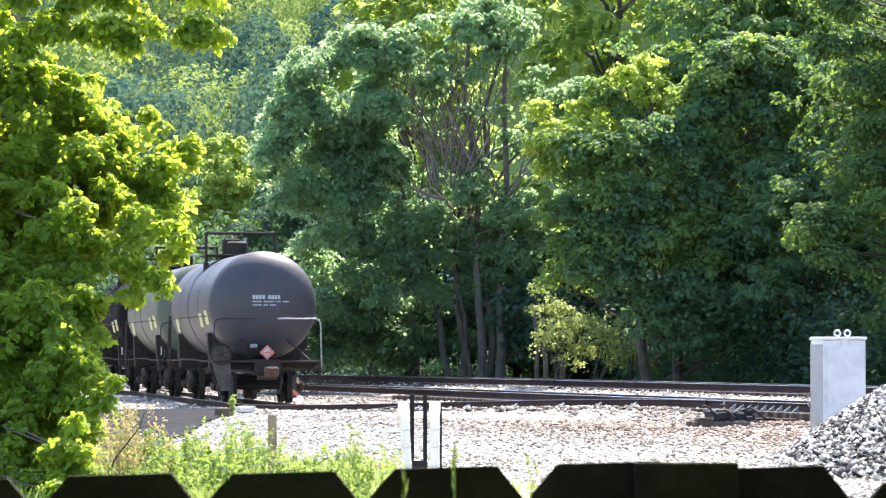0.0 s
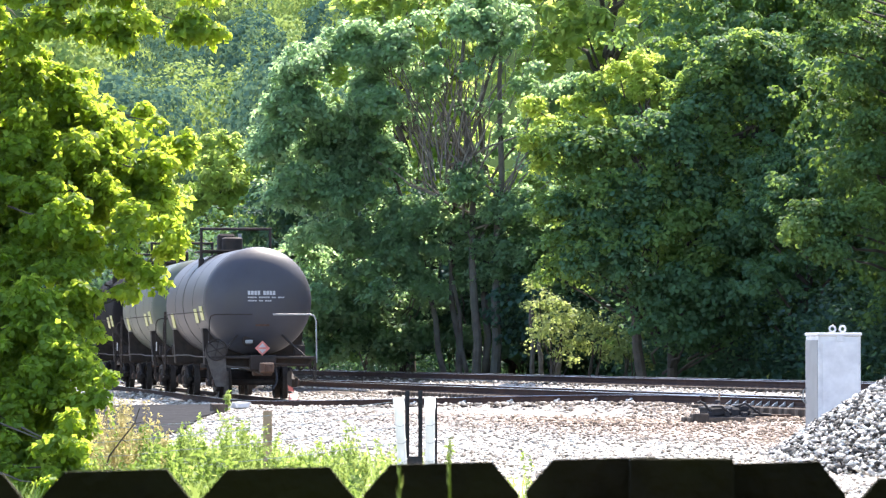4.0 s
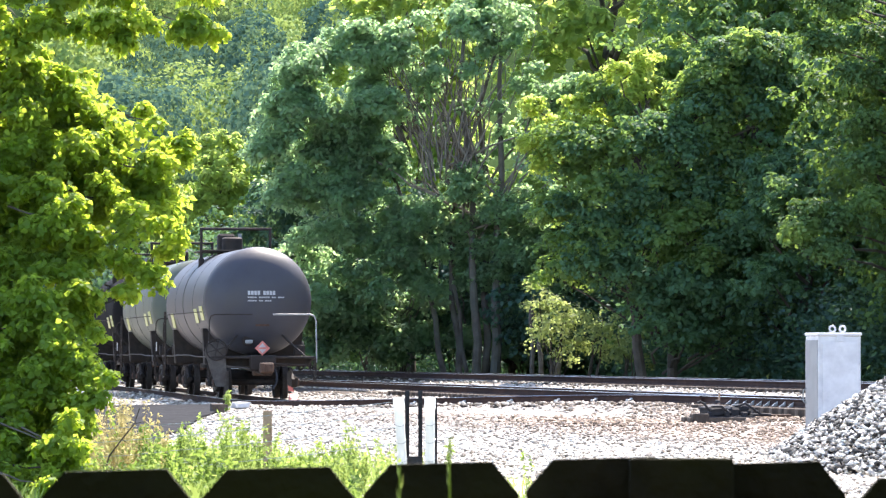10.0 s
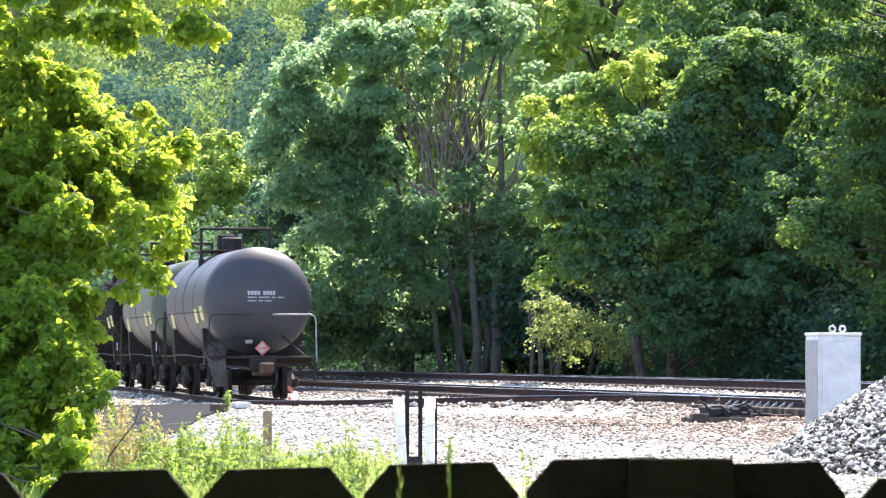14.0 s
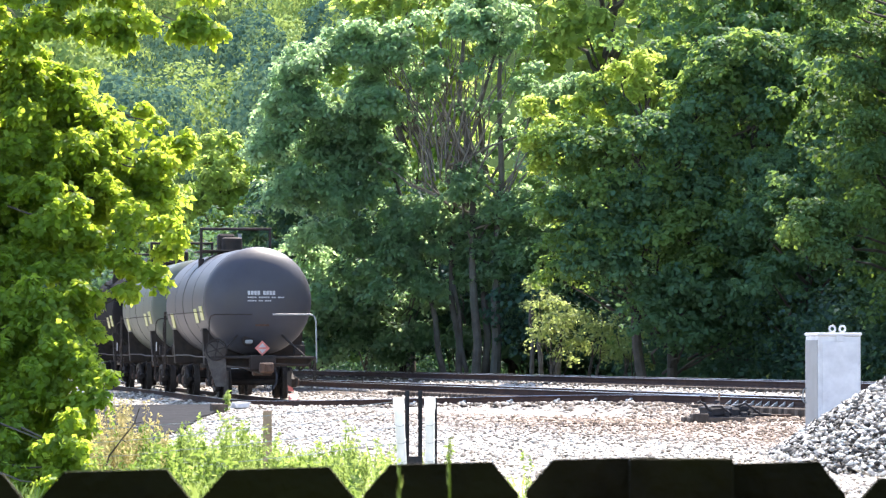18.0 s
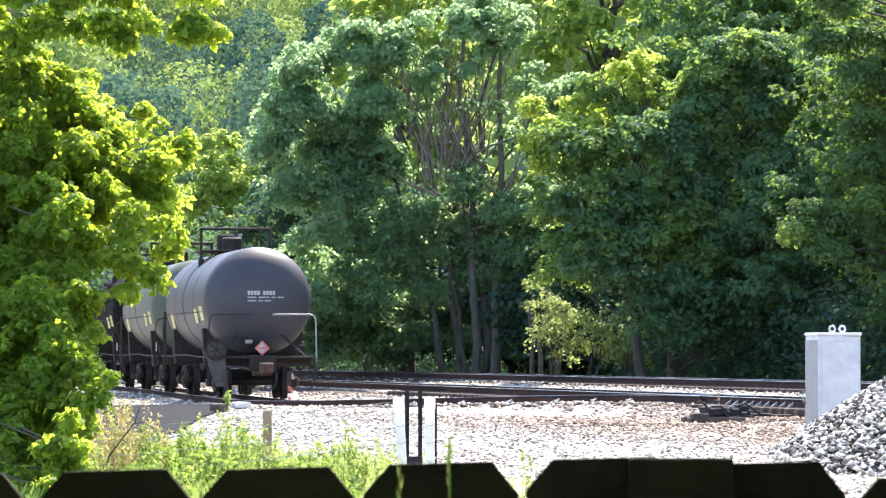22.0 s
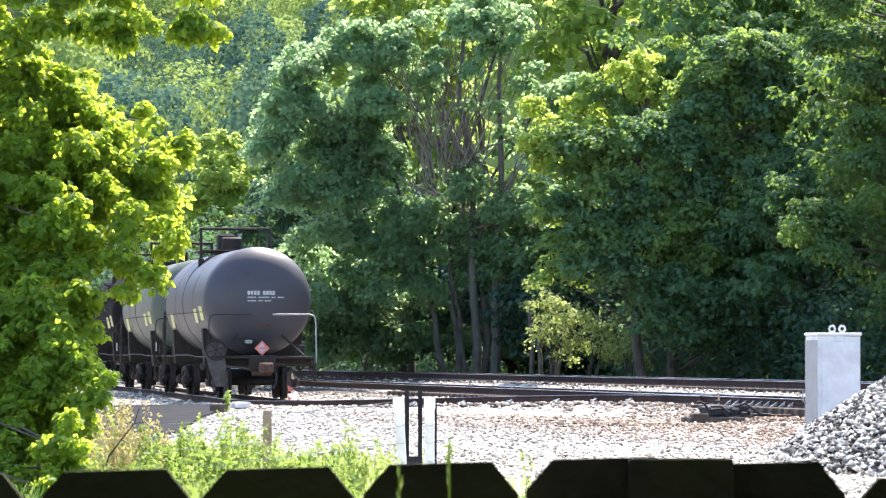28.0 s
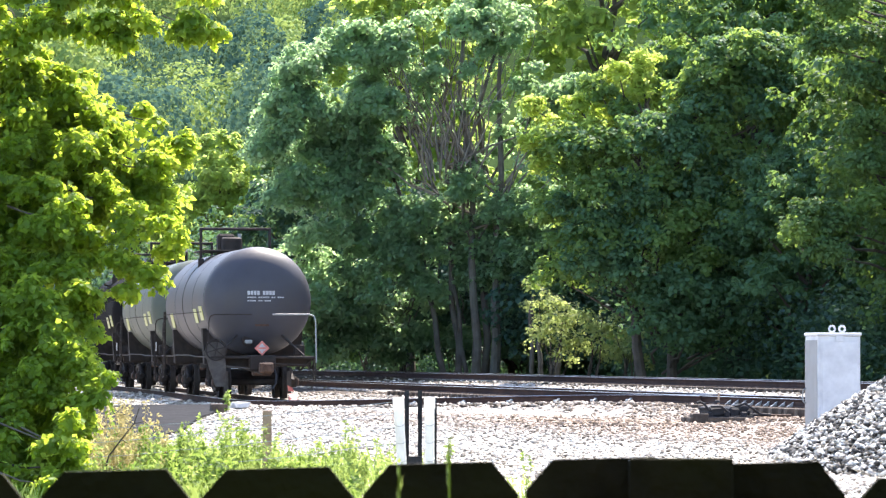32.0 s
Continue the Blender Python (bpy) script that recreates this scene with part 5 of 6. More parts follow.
def lobed_tree():
    """A broad dark tree in small rounded lobes, its topmost ones given a paler leaf colour for sunlight."""
    rng = random.Random(61)
    x0, y0 = 6.6, 124.4
    z = hill_z(x0, y0) - 0.1
    t = thing("maple_tree", pose(x0, y0, z), "dark green broad-leaved tree, its tops coloured yellow-green as if sunlit", "tree", "trees")
    for dx, dz in ((-0.4, 8.2), (0.5, 8.8)):
        part("trunk", Build().tube(limb_path((dx, 0.5, 0), (dx * 3, 1.5, dz), rng, 0.2, 8), [0.17 * (1 - 0.1 * i) for i in range(8)], 9), M_BARK_DARK, t, smooth=True)
    k = 0
    tops = [(-1.95, 9.3, 0.75), (-1.1, 9.75, 0.7), (-0.3, 10.1, 0.62), (-1.5, 8.6, 0.75), (-0.5, 9.0, 0.8), (0.3, 9.2, 0.55), (-2.4, 8.7, 0.55), (-3.75, 8.7, 0.6), (-3.3, 8.1, 0.66), (-3.9, 7.5, 0.5), (-2.9, 7.4, 0.66), (-3.5, 6.8, 0.55), (-2.6, 8.0, 0.6), (-0.9, 8.2, 0.7), (-2.0, 7.9, 0.6)]
    tops += [(rng.uniform(-2.2, 0.6), rng.uniform(8.4, 10.2), 0.5) for _ in range(7)]
    for bx, bz, r in tops:
        r *= 0.74
        c = (bx, (bz - 3) * 0.28 + rng.uniform(-0.3, 0.3), bz)
        part("limb", Build().tube(limb_path((bx * 0.4, 1.2, bz - 1.6), c, rng, 0.3, 6), [0.06 * (1 - i / 6.5) for i in range(6)], 6), M_BARK_DARK, t)
        bough(t, c, (r * 1.0, r, r * 0.95), 30, 22, 0.11, 0.20, M_LEAF_SUNTOP if k % 5 else M_LEAF_MID, 6100 + k, 1.6, 0.1, 0.4, 0.45)
        k += 1
    # lobes below take darker leaf colours, shade of the crown included
    for row in range(11):
        bz = 1.5 + row * 0.86
        n = 9 if row < 6 else 8
        for c in range(n):
            u = (c + rng.uniform(0.2, 0.8)) / n
            left, right = -3.4 - 0.25 * math.sin(row * 1.7), 3.7 - 0.05 * (row - 3) ** 2 + 0.6 * math.sin(row * 2.3)
            if row > 7:
                left, right = 0.9 + 0.3 * (row - 8), 4.4 + 0.3 * math.sin(row * 2.3)
            q = (left + (right - left) * u, (bz - 3) * 0.16 + rng.uniform(-0.6, 0.6) - 0.8 * math.sin(math.pi * u), bz + rng.uniform(-0.45, 0.45))
            r = rng.uniform(0.65, 0.95)
            if bz < 3.0 and q[0] < -0.5:
                continue
            part("limb", Build().tube(limb_path((q[0] * 0.3, 1.0, max(q[2] - 1.2, 0.4)), q, rng, 0.3, 6), [0.05 * (1 - i / 6.5) for i in range(6)], 6), M_BARK_DARK, t)
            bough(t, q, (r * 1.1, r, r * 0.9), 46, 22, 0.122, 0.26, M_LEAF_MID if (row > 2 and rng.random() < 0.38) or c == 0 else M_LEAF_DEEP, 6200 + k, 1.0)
            k += 1


lobed_tree()
broad_tree("maple_tree", (-5.4, 165.3), 10, 6.5, 18, 1300, 0.2, M_LEAF_DARK, "shaded tree behind the siding", 6, 0.1, clump=0.45)
broad_tree("maple_tree", (-10.4, 194.3), 11.5, 6, 18, 1400, 0.20, M_LEAF_BRIGHT, "yellow-green tree at the foot of the slope, coloured as if sunlit", 7, 0.12, clump=0.5)
broad_tree("maple_tree", (-15.5, 204.2), 12, 7, 18, 1400, 0.21, M_LEAF_BRIGHT, "yellow-green tree behind the wagons, coloured as if sunlit", 8, 0.1, clump=0.5)
broad_tree("maple_tree", (-1.5, 174.0), 19, 9, 26, 1050, 0.25, M_LEAF_BRIGHT, "tall tree behind the feathery tree, its leaves coloured as if sunlit", 9, 0.2, clump=0.5)
broad_tree("maple_tree", (6.5, 155.4), 21, 10, 26, 1050, 0.25, M_LEAF_BRIGHT, "tall tree in the second row, its leaves coloured as if sunlit", 10, 0.2, clump=0.5)
broad_tree("maple_tree", (14.5, 142.7), 22, 11, 26, 1050, 0.25, M_LEAF_DARK, "tall tree in the second row of the wood", 12, 0.15, clump=0.5)
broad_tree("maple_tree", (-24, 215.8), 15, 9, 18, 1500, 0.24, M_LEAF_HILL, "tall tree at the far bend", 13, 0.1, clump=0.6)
# two coarse trees added out of view at the right for shadow
broad_tree("maple_tree", (21, 124.7), 19, 10, 16, 500, 0.4, M_LEAF_RIGHT, "unseen tree added deep in the wood for light and shadow", 14, 0.1, clump=0.7)
broad_tree("maple_tree", (23, 104.4), 16, 9, 14, 480, 0.4, M_LEAF_RIGHT, "unseen tree added beside the far track for light and shadow", 15, 0.1, clump=0.7)
# unseen trees, added so that the wagon flanks mirror leaves, not sky
for _k, (_x, _y) in enumerate(((-27, 137), (-33, 152), (-29, 167), (-38, 180), (-36, 135), (-24, 119))):
    broad_tree("maple_tree", (_x, _y), 14, 9, 12, 360, 0.5, M_LEAF_RIGHT, "unseen bushy tree added left of the siding for the wagons to reflect", 20 + _k, 0.05, clump=0.8)


# trees added behind the edge; their crowns block sun from the undergrowth
for _k, (_x, _y, _h) in enumerate(((12.5, 136, 15), (17, 126, 15), (20, 115, 14), (17.5, 135, 17), (22, 128, 17), (25.5, 117, 16), (15.0, 124, 13), (27, 105, 15), (18, 106, 12))):
    broad_tree("maple_tree", (_x, _y), _h, 8.5, 18, 900, 0.20, M_LEAF_DARK, "tree added inside the wood, its crown shading the undergrowth", 40 + _k, 0.22, clump=0.5)


# low trees added to keep sun off the floor behind the stems
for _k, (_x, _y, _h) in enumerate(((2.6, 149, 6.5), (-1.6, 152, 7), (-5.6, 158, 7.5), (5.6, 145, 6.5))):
    broad_tree("floor_shade_tree", (_x, _y), _h, 7, 16, 1000, 0.17, M_LEAF_SHADE, "low tree added under the taller crowns to shade the wood's floor", 70 + _k, 0.30, clump=0.5)


def shrub(x, y, w, h, n, leaf, mat, label, seed, sway=0.0):
    rng = random.Random(seed)
    z = hill_z(x, y) - 0.03
    t = thing("shrub", pose(x, y, z), label, "shrub", "shrubs")
    for k in range(5):
        a = rng.uniform(-0.7, 0.7)
        part("stem", Build().tube(limb_path((rng.uniform(-0.2, 0.2), rng.uniform(-0.2, 0.2), 0), (math.sin(a) * w * 0.4, rng.uniform(-0.3, 0.3), h * rng.uniform(0.6, 0.95)), rng, 0.2, 5), [0.035 * (1 - i / 5.5) for i in range(5)], 5), M_BARK_DARK, t)
    for k in range(5):
        a = k * 2.4
        bough(t, (math.cos(a) * w * 0.25, math.sin(a) * w * 0.25, h * (0.32 + 0.13 * k)), (w * 0.34, w * 0.3, h * 0.26), max(int(n / 5 / 22), 4), 22, leaf, w * 0.12, mat, seed * 50 + k, sway)


shrub(3.55, 129.5, 2.0, 3.1, 1900, 0.09, M_LEAF_PALE, "pale sunlit shrub with drooping fronds at the wood's edge", 41)
shrub(4.8, 129.0, 2.0, 2.3, 1700, 0.09, M_LEAF_PALE, "pale sunlit shrub with drooping fronds at the wood's edge", 42)
shrub(5.9, 128.5, 1.6, 1.9, 1100, 0.09, M_LEAF_PALE, "low pale sunlit shrub", 43)
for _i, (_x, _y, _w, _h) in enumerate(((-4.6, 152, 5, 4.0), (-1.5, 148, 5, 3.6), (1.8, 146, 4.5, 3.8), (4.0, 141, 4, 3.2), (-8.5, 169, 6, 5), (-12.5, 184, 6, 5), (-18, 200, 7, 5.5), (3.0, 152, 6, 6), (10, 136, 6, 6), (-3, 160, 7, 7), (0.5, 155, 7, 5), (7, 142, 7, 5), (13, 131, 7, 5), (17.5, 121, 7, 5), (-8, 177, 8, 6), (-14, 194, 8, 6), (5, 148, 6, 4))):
    shrub(_x, _y, _w, _h, 3200, 0.18, M_LEAF_SHADE, "undergrowth shrub at the wood's edge, its leaves coloured dark as in shade", 60 + _i)


def snag(x, y, h, r, seed):
    """A broken-off dead trunk with a splintered top."""
    rng = random.Random(seed)
    z = hill_z(x, y) - 0.05
    t = thing("dead_stump", pose(x, y, z), "pale splintered dead trunk at the wood's edge", "stump", "stumps")
    part("trunk", Build().tube(limb_path((0, 0, 0), (rng.uniform(-0.15, 0.15), 0, h), rng, 0.1, 6), [r, r * 0.9, r * 0.85, r * 0.8, r * 0.7, r * 0.25], 8), M_BARK, t)
    for k in range(3):
        a = rng.uniform(0, 6.28)
        part("splinter", Build().tube([(math.cos(a) * r * 0.5, math.sin(a) * r * 0.5, h * 0.8), (math.cos(a) * r * 0.7, math.sin(a) * r * 0.6, h * rng.uniform(1.0, 1.2))], [r * 0.3, 0.01], 5), M_BARK, t)


snag(3.35, 136.9, 1.5, 0.10, 1)
snag(3.80, 136.3, 1.1, 0.16, 2)
snag(3.05, 138.0, 2.6, 0.09, 3)


def undergrowth():
    """A deep bank of leaves in the shade-coloured green along the foot of the wood."""
    rng = np.random.default_rng(19)
    n = 3400
    y = rng.uniform(107, 232, n)
    v = rng.uniform(10.8, 20, n)
    x = track_b(y) + v
    h = rng.random(n) * (2.3 + 0.3 * (v - 10.8))
    ok = np.abs(x / y) < 0.155
    c = np.stack([x, y, land(x, y) + h], -1)[ok]
    # a thicker bank just inside the first trees
    yb = rng.uniform(116, 235, 5600)
    vb = rng.uniform(11.5, 14.5, 5600)
    xb = track_b(yb) + vb
    c = np.concatenate([c, np.stack([xb, yb, land(xb, yb) + rng.random(5600) * 2.6], -1)])
    p = (c[:, None] + rng.normal(0, 0.35, (len(c), 12, 3))).reshape(-1, 3)
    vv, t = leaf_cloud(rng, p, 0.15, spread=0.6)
    tagged(new("undergrowth", fast_mesh("undergrowth", vv, t, M_LEAF_SHADE)), "dense undergrowth along the wood's foot, shade put into its leaf colour", "undergrowth", kind="stuff")


undergrowth()


def hillside_woods():
    """Rounded crowns in several lobes, row behind row up the slope; some get a yellower colour to look sunlit."""
    rng = np.random.default_rng(9)
    kinds = [([], []), ([], [])]
    spots = []
    for y in np.arange(232, 522, 12.5):
        for px in np.arange(-0.13 if y < 278 else -0.093, -0.007 if y > 249 else 0.06, 10.5 / y):
            spots.append((px * y + rng.uniform(-3, 3), y + rng.uniform(-4, 4)))
    count = [0, 0]
    for x, y in spots:
        h, w = rng.uniform(8, 19), rng.uniform(4.5, 7.5)
        z = hill_z(x, y)
        kind = 1 if rng.random() < 0.42 else 0
        m = 2400
        u = rng.normal(0, 1, (m, 3))
        u /= np.linalg.norm(u, axis=1)[:, None]
        u[:, 2] = np.abs(u[:, 2]) - 0.25
        f = rng.uniform(2.4, 4.2, 3)
        ph = rng.uniform(0, 6.28, 3)
        lump = 1 + 0.15 * np.sin(u[:, 0] * f[0] * 2 + ph[0]) + 0.15 * np.sin(u[:, 2] * f[1] * 2.4 + ph[1]) + 0.1 * np.sin(u[:, 1] * f[2] * 2 + ph[2]) + 0.10 * np.sin(u[:, 0] * 11 + ph[1]) * np.sin(u[:, 2] * 12 + ph[2])
        p = u * (w * 0.82, w * 0.82, w * 0.95) * (lump * (1 - 0.14 * rng.random(m) ** 2))[:, None] + (x, y, z + h - w * 0.6)
        v, t = leaf_cloud(rng, p, 0.29, spread=0.45, facing=u + (0, 0, 0.15))
        kinds[kind][0].append(v)
        kinds[kind][1].append(t + count[kind])
        count[kind] += len(v)
    for (vs, ts), mat, label in zip(kinds, (M_LEAF_HILL, M_LEAF_SLOPE), ("deciduous woods on the far slope, tinted blue-green as by haze", "yellow-green crowns among the woods on the far slope, coloured as if sunlit")):
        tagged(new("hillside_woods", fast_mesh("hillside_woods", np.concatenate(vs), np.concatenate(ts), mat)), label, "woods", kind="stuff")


hillside_woods()


# the near tree at the left edge, hanging down to the weeds
def near_tree():
    rng = random.Random(5)
    x, y = -4.6, 36.5
    z = hill_z(x, y) - 0.1
    t = thing("near_maple_tree", pose(x, y, z), "bright yellow-green maple, backlit, its twigs hanging before the wagons", "tree", "trees")
    part("trunk", Build().tube(limb_path((-0.5, 1.0, 0), (-0.4, 1.2, 6.5), rng, 0.1, 8), [0.20 * (1 - 0.07 * i) for i in range(8)], 10), M_BARK_DARK, t, smooth=True)
    edge_z = (0.2, 0.6, 1.0, 1.4, 1.7, 1.9, 2.1, 2.35, 2.6, 2.83, 3.05, 3.35, 3.65, 3.85, 4.1, 4.26, 4.5, 4.73)
    edge_x = (1.25, 1.4, 1.5, 1.64, 1.9, 1.62, 1.45, 1.5, 1.75, 2.32, 2.2, 2.36, 2.5, 2.3, 2.05, 1.74, 1.2, 0.72)

    def twig(bx, by, bz, thick=0.012, reach=0.5):
        part("limb", Build().tube(limb_path((bx - reach, by + 0.25, bz - z + rng.uniform(-0.1, 0.25)), (bx, by, bz - z), rng, 0.25, 5), [thick * (1 - i / 5.6) for i in range(5)], 5), M_BARK_DARK, t)

    k = 0
    # the outer sprays: uneven tufts over the whole face of the crown
    for _ in range(330):
        bz = rng.uniform(0.2, 4.75)
        lim = float(np.interp(bz, edge_z, edge_x)) + rng.uniform(-0.12, 0.06)
        u = rng.random() ** 0.75
        r = rng.choice((0.09, 0.12, 0.15, 0.19)) * (0.8 if u > 0.85 else 1.0)
        bx = -0.7 + (lim - r * 0.9 + 0.7) * u
        by = (bz - 2.4) * (0.85 if bx > 1.2 else 0.45) + rng.uniform(-0.35, 0.3)
        if k % 4 == 0:
            twig(bx, by, bz)
        bough(t, (bx, by, bz - z), (r * rng.uniform(0.9, 1.4), r, r * rng.uniform(0.8, 1.3)), int(26 * r * r / 0.03) + 4, 14, 0.052, 0.06, M_LEAF_NEAR, 900 + k, 0.25, 0.12, 0.12, 0.5)
        k += 1
    # leaves deeper inside, which the crown above keeps in shade
    for _ in range(70):
        bz = rng.uniform(0.3, 4.4)
        lim = float(np.interp(bz, edge_z, edge_x))
        bx = rng.uniform(-0.3, lim - 0.45 if bz > 3.0 else min(lim - 0.45, 0.95))
        by = (bz - 2.4) * 0.45 + rng.uniform(0.5, 1.0)
        bough(t, (bx, by, bz - z), (0.34, 0.22, 0.30), 34, 14, 0.075, 0.12, M_LEAF_NEAR, 1900 + k, 0.0, 0.05, 0.1, 0.7)
        k += 1
    # low sprays near the trunk, down to the weeds
    for _ in range(60):
        bz = rng.uniform(0.25, 2.4)
        bx = rng.uniform(0.45, 1.35)
        by = rng.uniform(-0.5, 0.3)
        bough(t, (bx, by, bz - z), (0.17, 0.14, 0.17), 30, 12, 0.052, 0.07, M_LEAF_NEAR, 2200 + k, 0.25, 0.12, 0.12, 0.5)
        k += 1
    # hidden boughs added behind the crown to shade its lower left
    for _ in range(60):
        bz = rng.uniform(2.8, 4.2)
        bx = rng.uniform(0.5, min(1.0, float(np.interp(bz, edge_z, edge_x)) - 0.45))
        bough(t, (bx, rng.uniform(1.2, 2.9), bz - z), (0.36, 0.4, 0.28), 80, 14, 0.06, 0.10, M_LEAF_NEAR, 2400 + k, 0.0, 0.05, 0.1)
        k += 1
    # a long bough from the tree's top, hanging before the slope
    for n, (lo, hi, count) in enumerate(((4.62, 5.3, 40), (4.5, 5.3, 26), (2.3, 2.75, 8))):
        for _ in range(count):
            bz = rng.uniform(lo, hi)
            if n == 0:
                bx = rng.uniform(0.9, 2.55)
                if bz < 4.72 + 0.10 * math.sin(bx * 7):
                    continue
            elif n == 1:
                bx = rng.uniform(-0.7, 1.35)
            else:
                bx = 1.52 + 0.42 * rng.random() + (2.75 - bz) * 0.3
            r = rng.uniform(0.08, 0.16) if n < 2 else rng.uniform(0.05, 0.09)
            by = rng.uniform(0.0, 0.5)
            twig(bx, by, bz, 0.008, 0.25)
            bough(t, (bx, by, bz - z), (r * 1.2, r, r * 1.1), int(22 * r * r / 0.03) + 4, 14, 0.056, 0.06, M_LEAF_NEAR, 2900 + k, 0.3, 0.2, 0.12, 0.5)
            k += 1


near_tree()


# ---- weeds ----
def weed_tuft(x, y, h, n, seed, mat, spread=0.25, leaf=0.05, name="weed_clump", label="bright green roadside weed clump"):
    rng = np.random.default_rng(seed)
    r = random.Random(seed)
    z = hill_z(x, y) - 0.02
    t = thing(name, pose(x, y, z), label, "weeds", "weeds")
    for k in range(n):
        a, L = r.uniform(0, 6.28), h * r.uniform(0.55, 1.0)
        bx, by = math.cos(a) * spread * r.random(), math.sin(a) * spread * r.random()
        tip = (bx * 1.6 + r.uniform(-0.06, 0.06), by * 1.6, L)
        path = limb_path((bx, by, 0), tip, r, 0.2, 5)
        st = part("stem", Build().tube(path, [0.006 * (1 - i / 6) for i in range(5)], 4), mat, t)
        m = int(44 * L / 0.5)
        u = rng.random(m) ** 0.8
        base = np.array([tuple(p) for p in path])
        pts = np.stack([np.interp(u * 4, np.arange(5), base[:, i]) for i in range(3)], -1)
        v, tr = leaf_cloud(rng, pts + rng.normal(0, 0.012, pts.shape), leaf, 0.1, 1.1, 2.0)
        part("leaves", fast_mesh("leaves", v, tr, mat), mat, st)


_r = random.Random(8)
for _k in range(64):
    _y = _r.uniform(33.6, 48.7)
    _x = _r.uniform(-0.0897, -0.0103) * _y
    if _x / _y > -0.038 and _k % 3:
        continue
    weed_tuft(_x, _y, _r.uniform(0.35, 0.85) * (1.1 if _x / _y < -0.043 else 0.8), _r.randint(6, 10), 300 + _k, M_LEAF_RANK if _k % 2 else M_LEAF_WEED, _r.uniform(0.15, 0.35), _r.choice((0.022, 0.026, 0.034)))
for _k, (_x, _y, _h) in enumerate(((-3.4, 40.6, 1.15), (-3.15, 41.2, 1.05), (-3.3, 41.8, 1.1), (-3.55, 40.6, 0.95))):
    weed_tuft(_x, _y, _h, 20, 400 + _k, M_DRY, 0.34, 0.02, "dry_weed_clump", "tall weeds with tan dry seed heads")
for _k, (_x, _y, _h) in enumerate(((0.03, 38.3, 0.75), (0.79, 38.3, 0.72), (-0.98, 38.3, 1.0), (-0.55, 38.9, 0.62))):
    weed_tuft(_x, _y, _h, 2, 420 + _k, M_LEAF_WEED, 0.03, 0.022, "tall_weed", "single tall green weed standing above the fence")


weed_tuft(-5.35, 99.8, 0.7, 4, 440, M_LEAF_WEED, 0.06, 0.05, "tall_weed", "leafy green weed beside the siding")


def feathery_weed(x, y, h, w, n, seed, mat):
    """A round, soft bush of many fine upright shoots."""
    rng = np.random.default_rng(seed)
    r = random.Random(seed)
    t = thing("feathery_weed", pose(x, y, hill_z(x, y) - 0.02), "rounded bright green weed of fine feathery shoots", "weeds", "weeds")
    for k in range(n):
        a, q = r.uniform(0, 6.28), r.random() ** 0.6
        tip = (math.cos(a) * q * w, math.sin(a) * q * w, h * (1 - 0.45 * q * q) * r.uniform(0.8, 1.0))
        path = limb_path((tip[0] * 0.3, tip[1] * 0.3, 0), tip, r, 0.15, 5)
        st = part("stem", Build().tube(path, [0.004 * (1 - i / 6) for i in range(5)], 4), mat, t)
        u = 0.25 + 0.75 * rng.random(110)
        base = np.array([tuple(p) for p in path])
        pts = np.stack([np.interp(u * 4, np.arange(5), base[:, i]) for i in range(3)], -1)
        v, tr = leaf_cloud(rng, pts + rng.normal(0, 0.02, pts.shape), 0.018, -0.4, 0.9, 2.6)
        part("leaves", fast_mesh("leaves", v, tr, mat), mat, st)


feathery_weed(-2.23, 41.8, 0.88, 0.34, 20, 951, M_LEAF_WEED)
feathery_weed(-2.62, 41.2, 0.86, 0.2, 10, 952, M_LEAF_WEED)
feathery_weed(-1.62, 40.0, 0.6, 0.2, 10, 953, M_LEAF_WEED)
feathery_weed(-0.86, 40.0, 0.8, 0.16, 8, 954, M_LEAF_WEED)


def bare_twig():
    r = random.Random(12)
    y = 38.3
    t = thing("bare_twig", pose(-3.25, y, hill_z(-3.25, y) - 0.05), "dark leafless arching twig among the weeds", "twig")
    part("stalk", Build().tube([(0, 0, 0.3), (0.08, 0, 0.62), (0.2, 0, 0.78), (0.32, 0, 0.93), (0.37, 0, 1.08)], [0.010, 0.009, 0.008, 0.006, 0.004], 6), M_BARK_DARK, t)
    part("root", Build().tube([(-0.06, 0, 0), (-0.03, 0, 0.16), (0, 0, 0.3)], [0.014, 0.012, 0.010], 6), M_BARK_DARK, t)
    for q in ((0.2, 0.78, 0.3, 0.72), (0.32, 0.93, 0.42, 0.95)):
        part("side_twig", Build().tube([(q[0], 0, q[1]), (q[2], 0.02, q[3])], [0.005, 0.002], 5), M_BARK_DARK, t)


bare_twig()


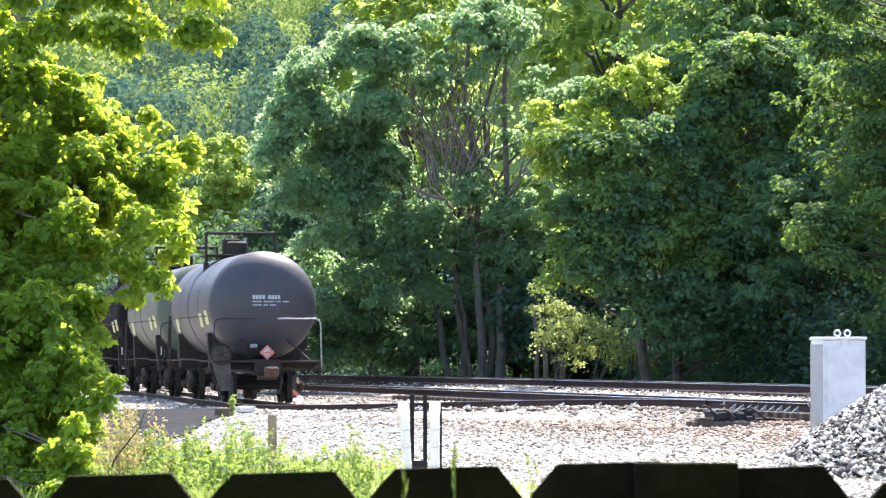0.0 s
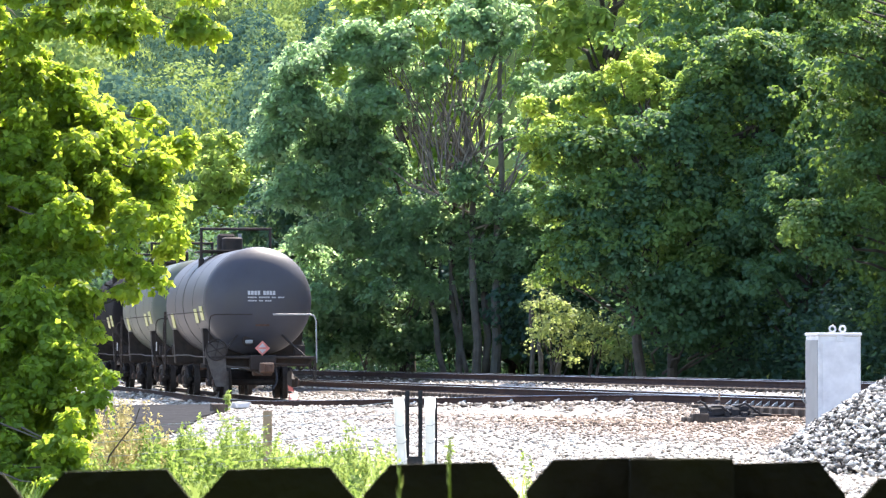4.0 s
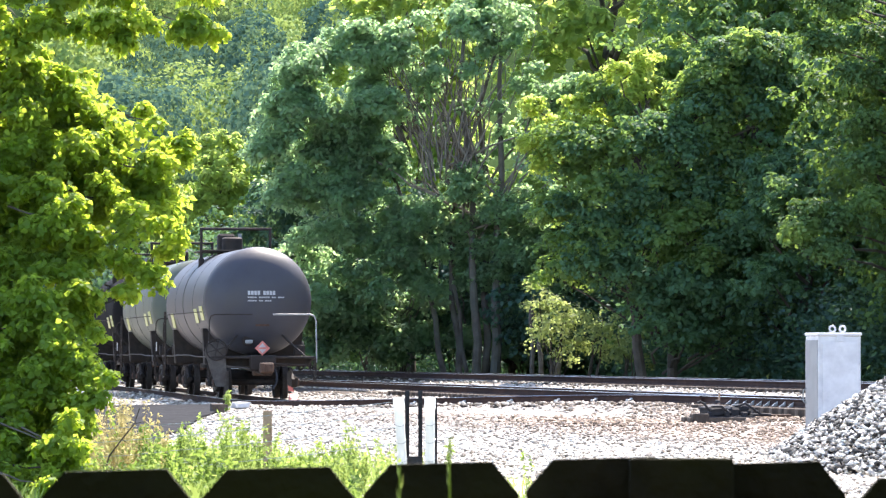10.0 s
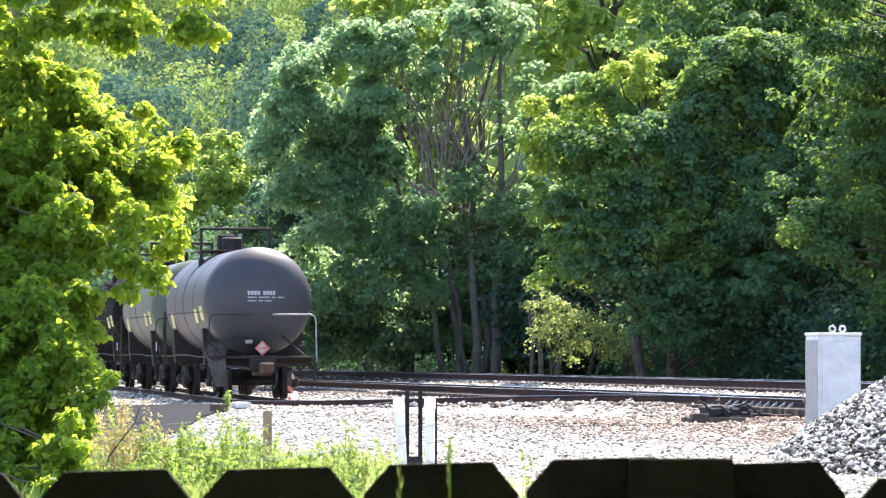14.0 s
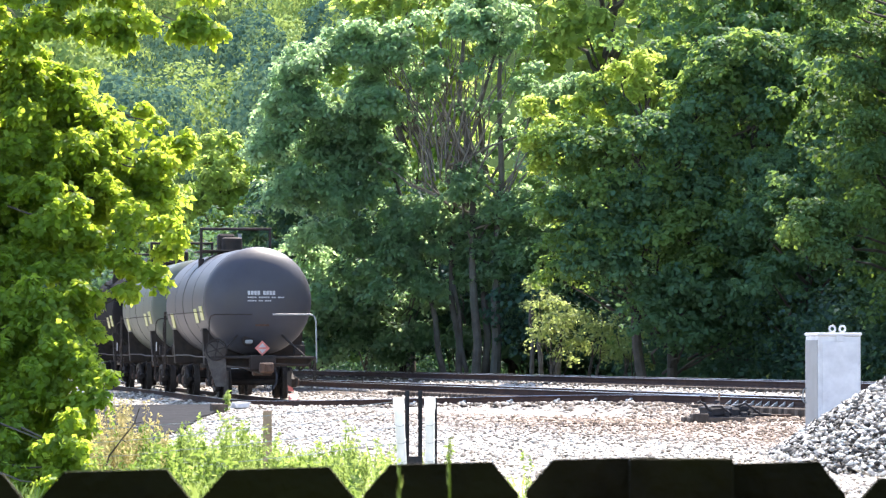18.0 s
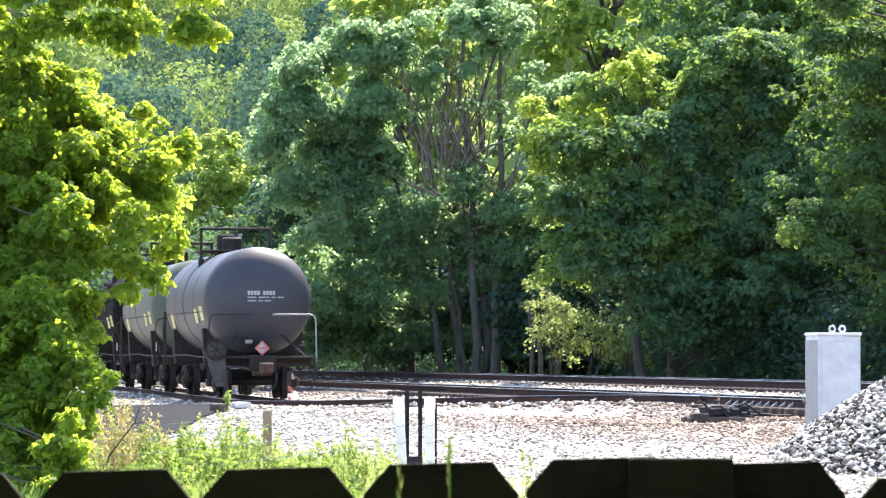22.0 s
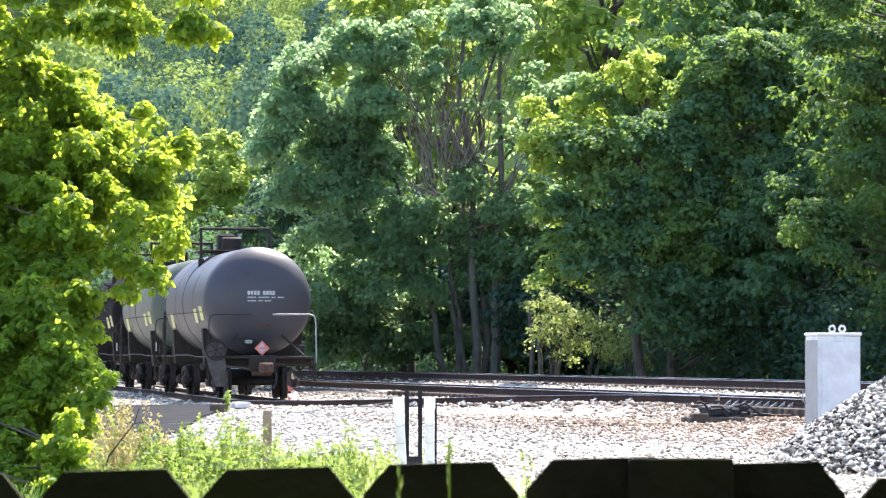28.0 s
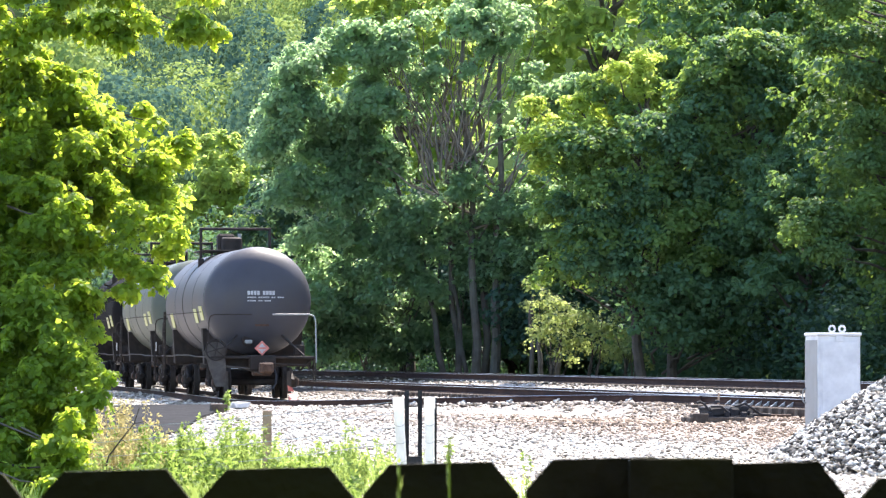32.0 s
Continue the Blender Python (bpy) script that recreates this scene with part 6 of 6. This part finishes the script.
def field_grass():
    """Fine pale blades between the weeds."""
    rng = np.random.default_rng(44)
    n = 30000
    y = rng.uniform(33.6, 52.2, n)
    x = -0.0103 * y - 0.107 * y * rng.random(n) ** 0.6
    bare = np.sin(x * 2.3 + 1.0) * np.sin(y * 0.95 + x) > 0.1 + 0.5 * (x / y < -0.052)
    x, y = x[~bare], y[~bare]
    m = 2600
    ym = rng.uniform(38, 47, m)
    xm = ym * rng.uniform(-0.012, 0.062, m)
    x, y = np.concatenate([x, xm]), np.concatenate([y, ym])
    n = len(x)
    h = rng.uniform(0.08, 0.42, n) * np.where(np.arange(n) < n - m, 1.0, 0.4) * (0.6 + 0.5 * np.sin(x * 3.1 + y * 1.2) ** 2)
    a = rng.uniform(0, 6.28, n)
    z = land(x, y)
    lean = rng.uniform(0.1, 0.5, n) * h
    w = 0.0032
    v = np.empty((n, 4, 3))
    v[:, 0] = np.stack([x - w, y, z], -1)
    v[:, 1] = np.stack([x + w, y, z], -1)
    v[:, 2] = np.stack([x + w * 0.8 + lean * 0.35 * np.cos(a), y + lean * 0.35 * np.sin(a), z + h * 0.6], -1)
    v[:, 3] = np.stack([x + lean * np.cos(a), y + lean * np.sin(a), z + h], -1)
    t = np.array([[0, 1, 2], [0, 2, 3]])[None] + (np.arange(n) * 4)[:, None, None]
    tagged(new("field_grass", fast_mesh("field_grass", v.reshape(-1, 3), t.reshape(-1, 3), M_LEAF_WEED)), "pale yellow-green grass of the rough field", "grass", kind="stuff")


field_grass()

stone_heap()


# ---- movement ----
def motions():
    """A light breeze turns the boughs a little about their own middles."""
    for ob, amount, seed in SWAY:
        r = random.Random(seed)
        ph, w = r.uniform(0, 6.28), r.uniform(0.22, 0.4)
        drift = r.uniform(-0.6, 0.9)
        rows = []
        for t in range(0, 33, 2):
            s = math.sin(w * t + ph) * 0.6 + drift * t / 32
            p = Vector(ob.location)
            rows.append((float(t), pose(p.x + 0.035 * amount * s, p.y, p.z + 0.012 * amount * s, 0.8 * amount * s, 1.2 * amount * s, 0.6 * amount * s)))
        walk(ob, rows)


motions()
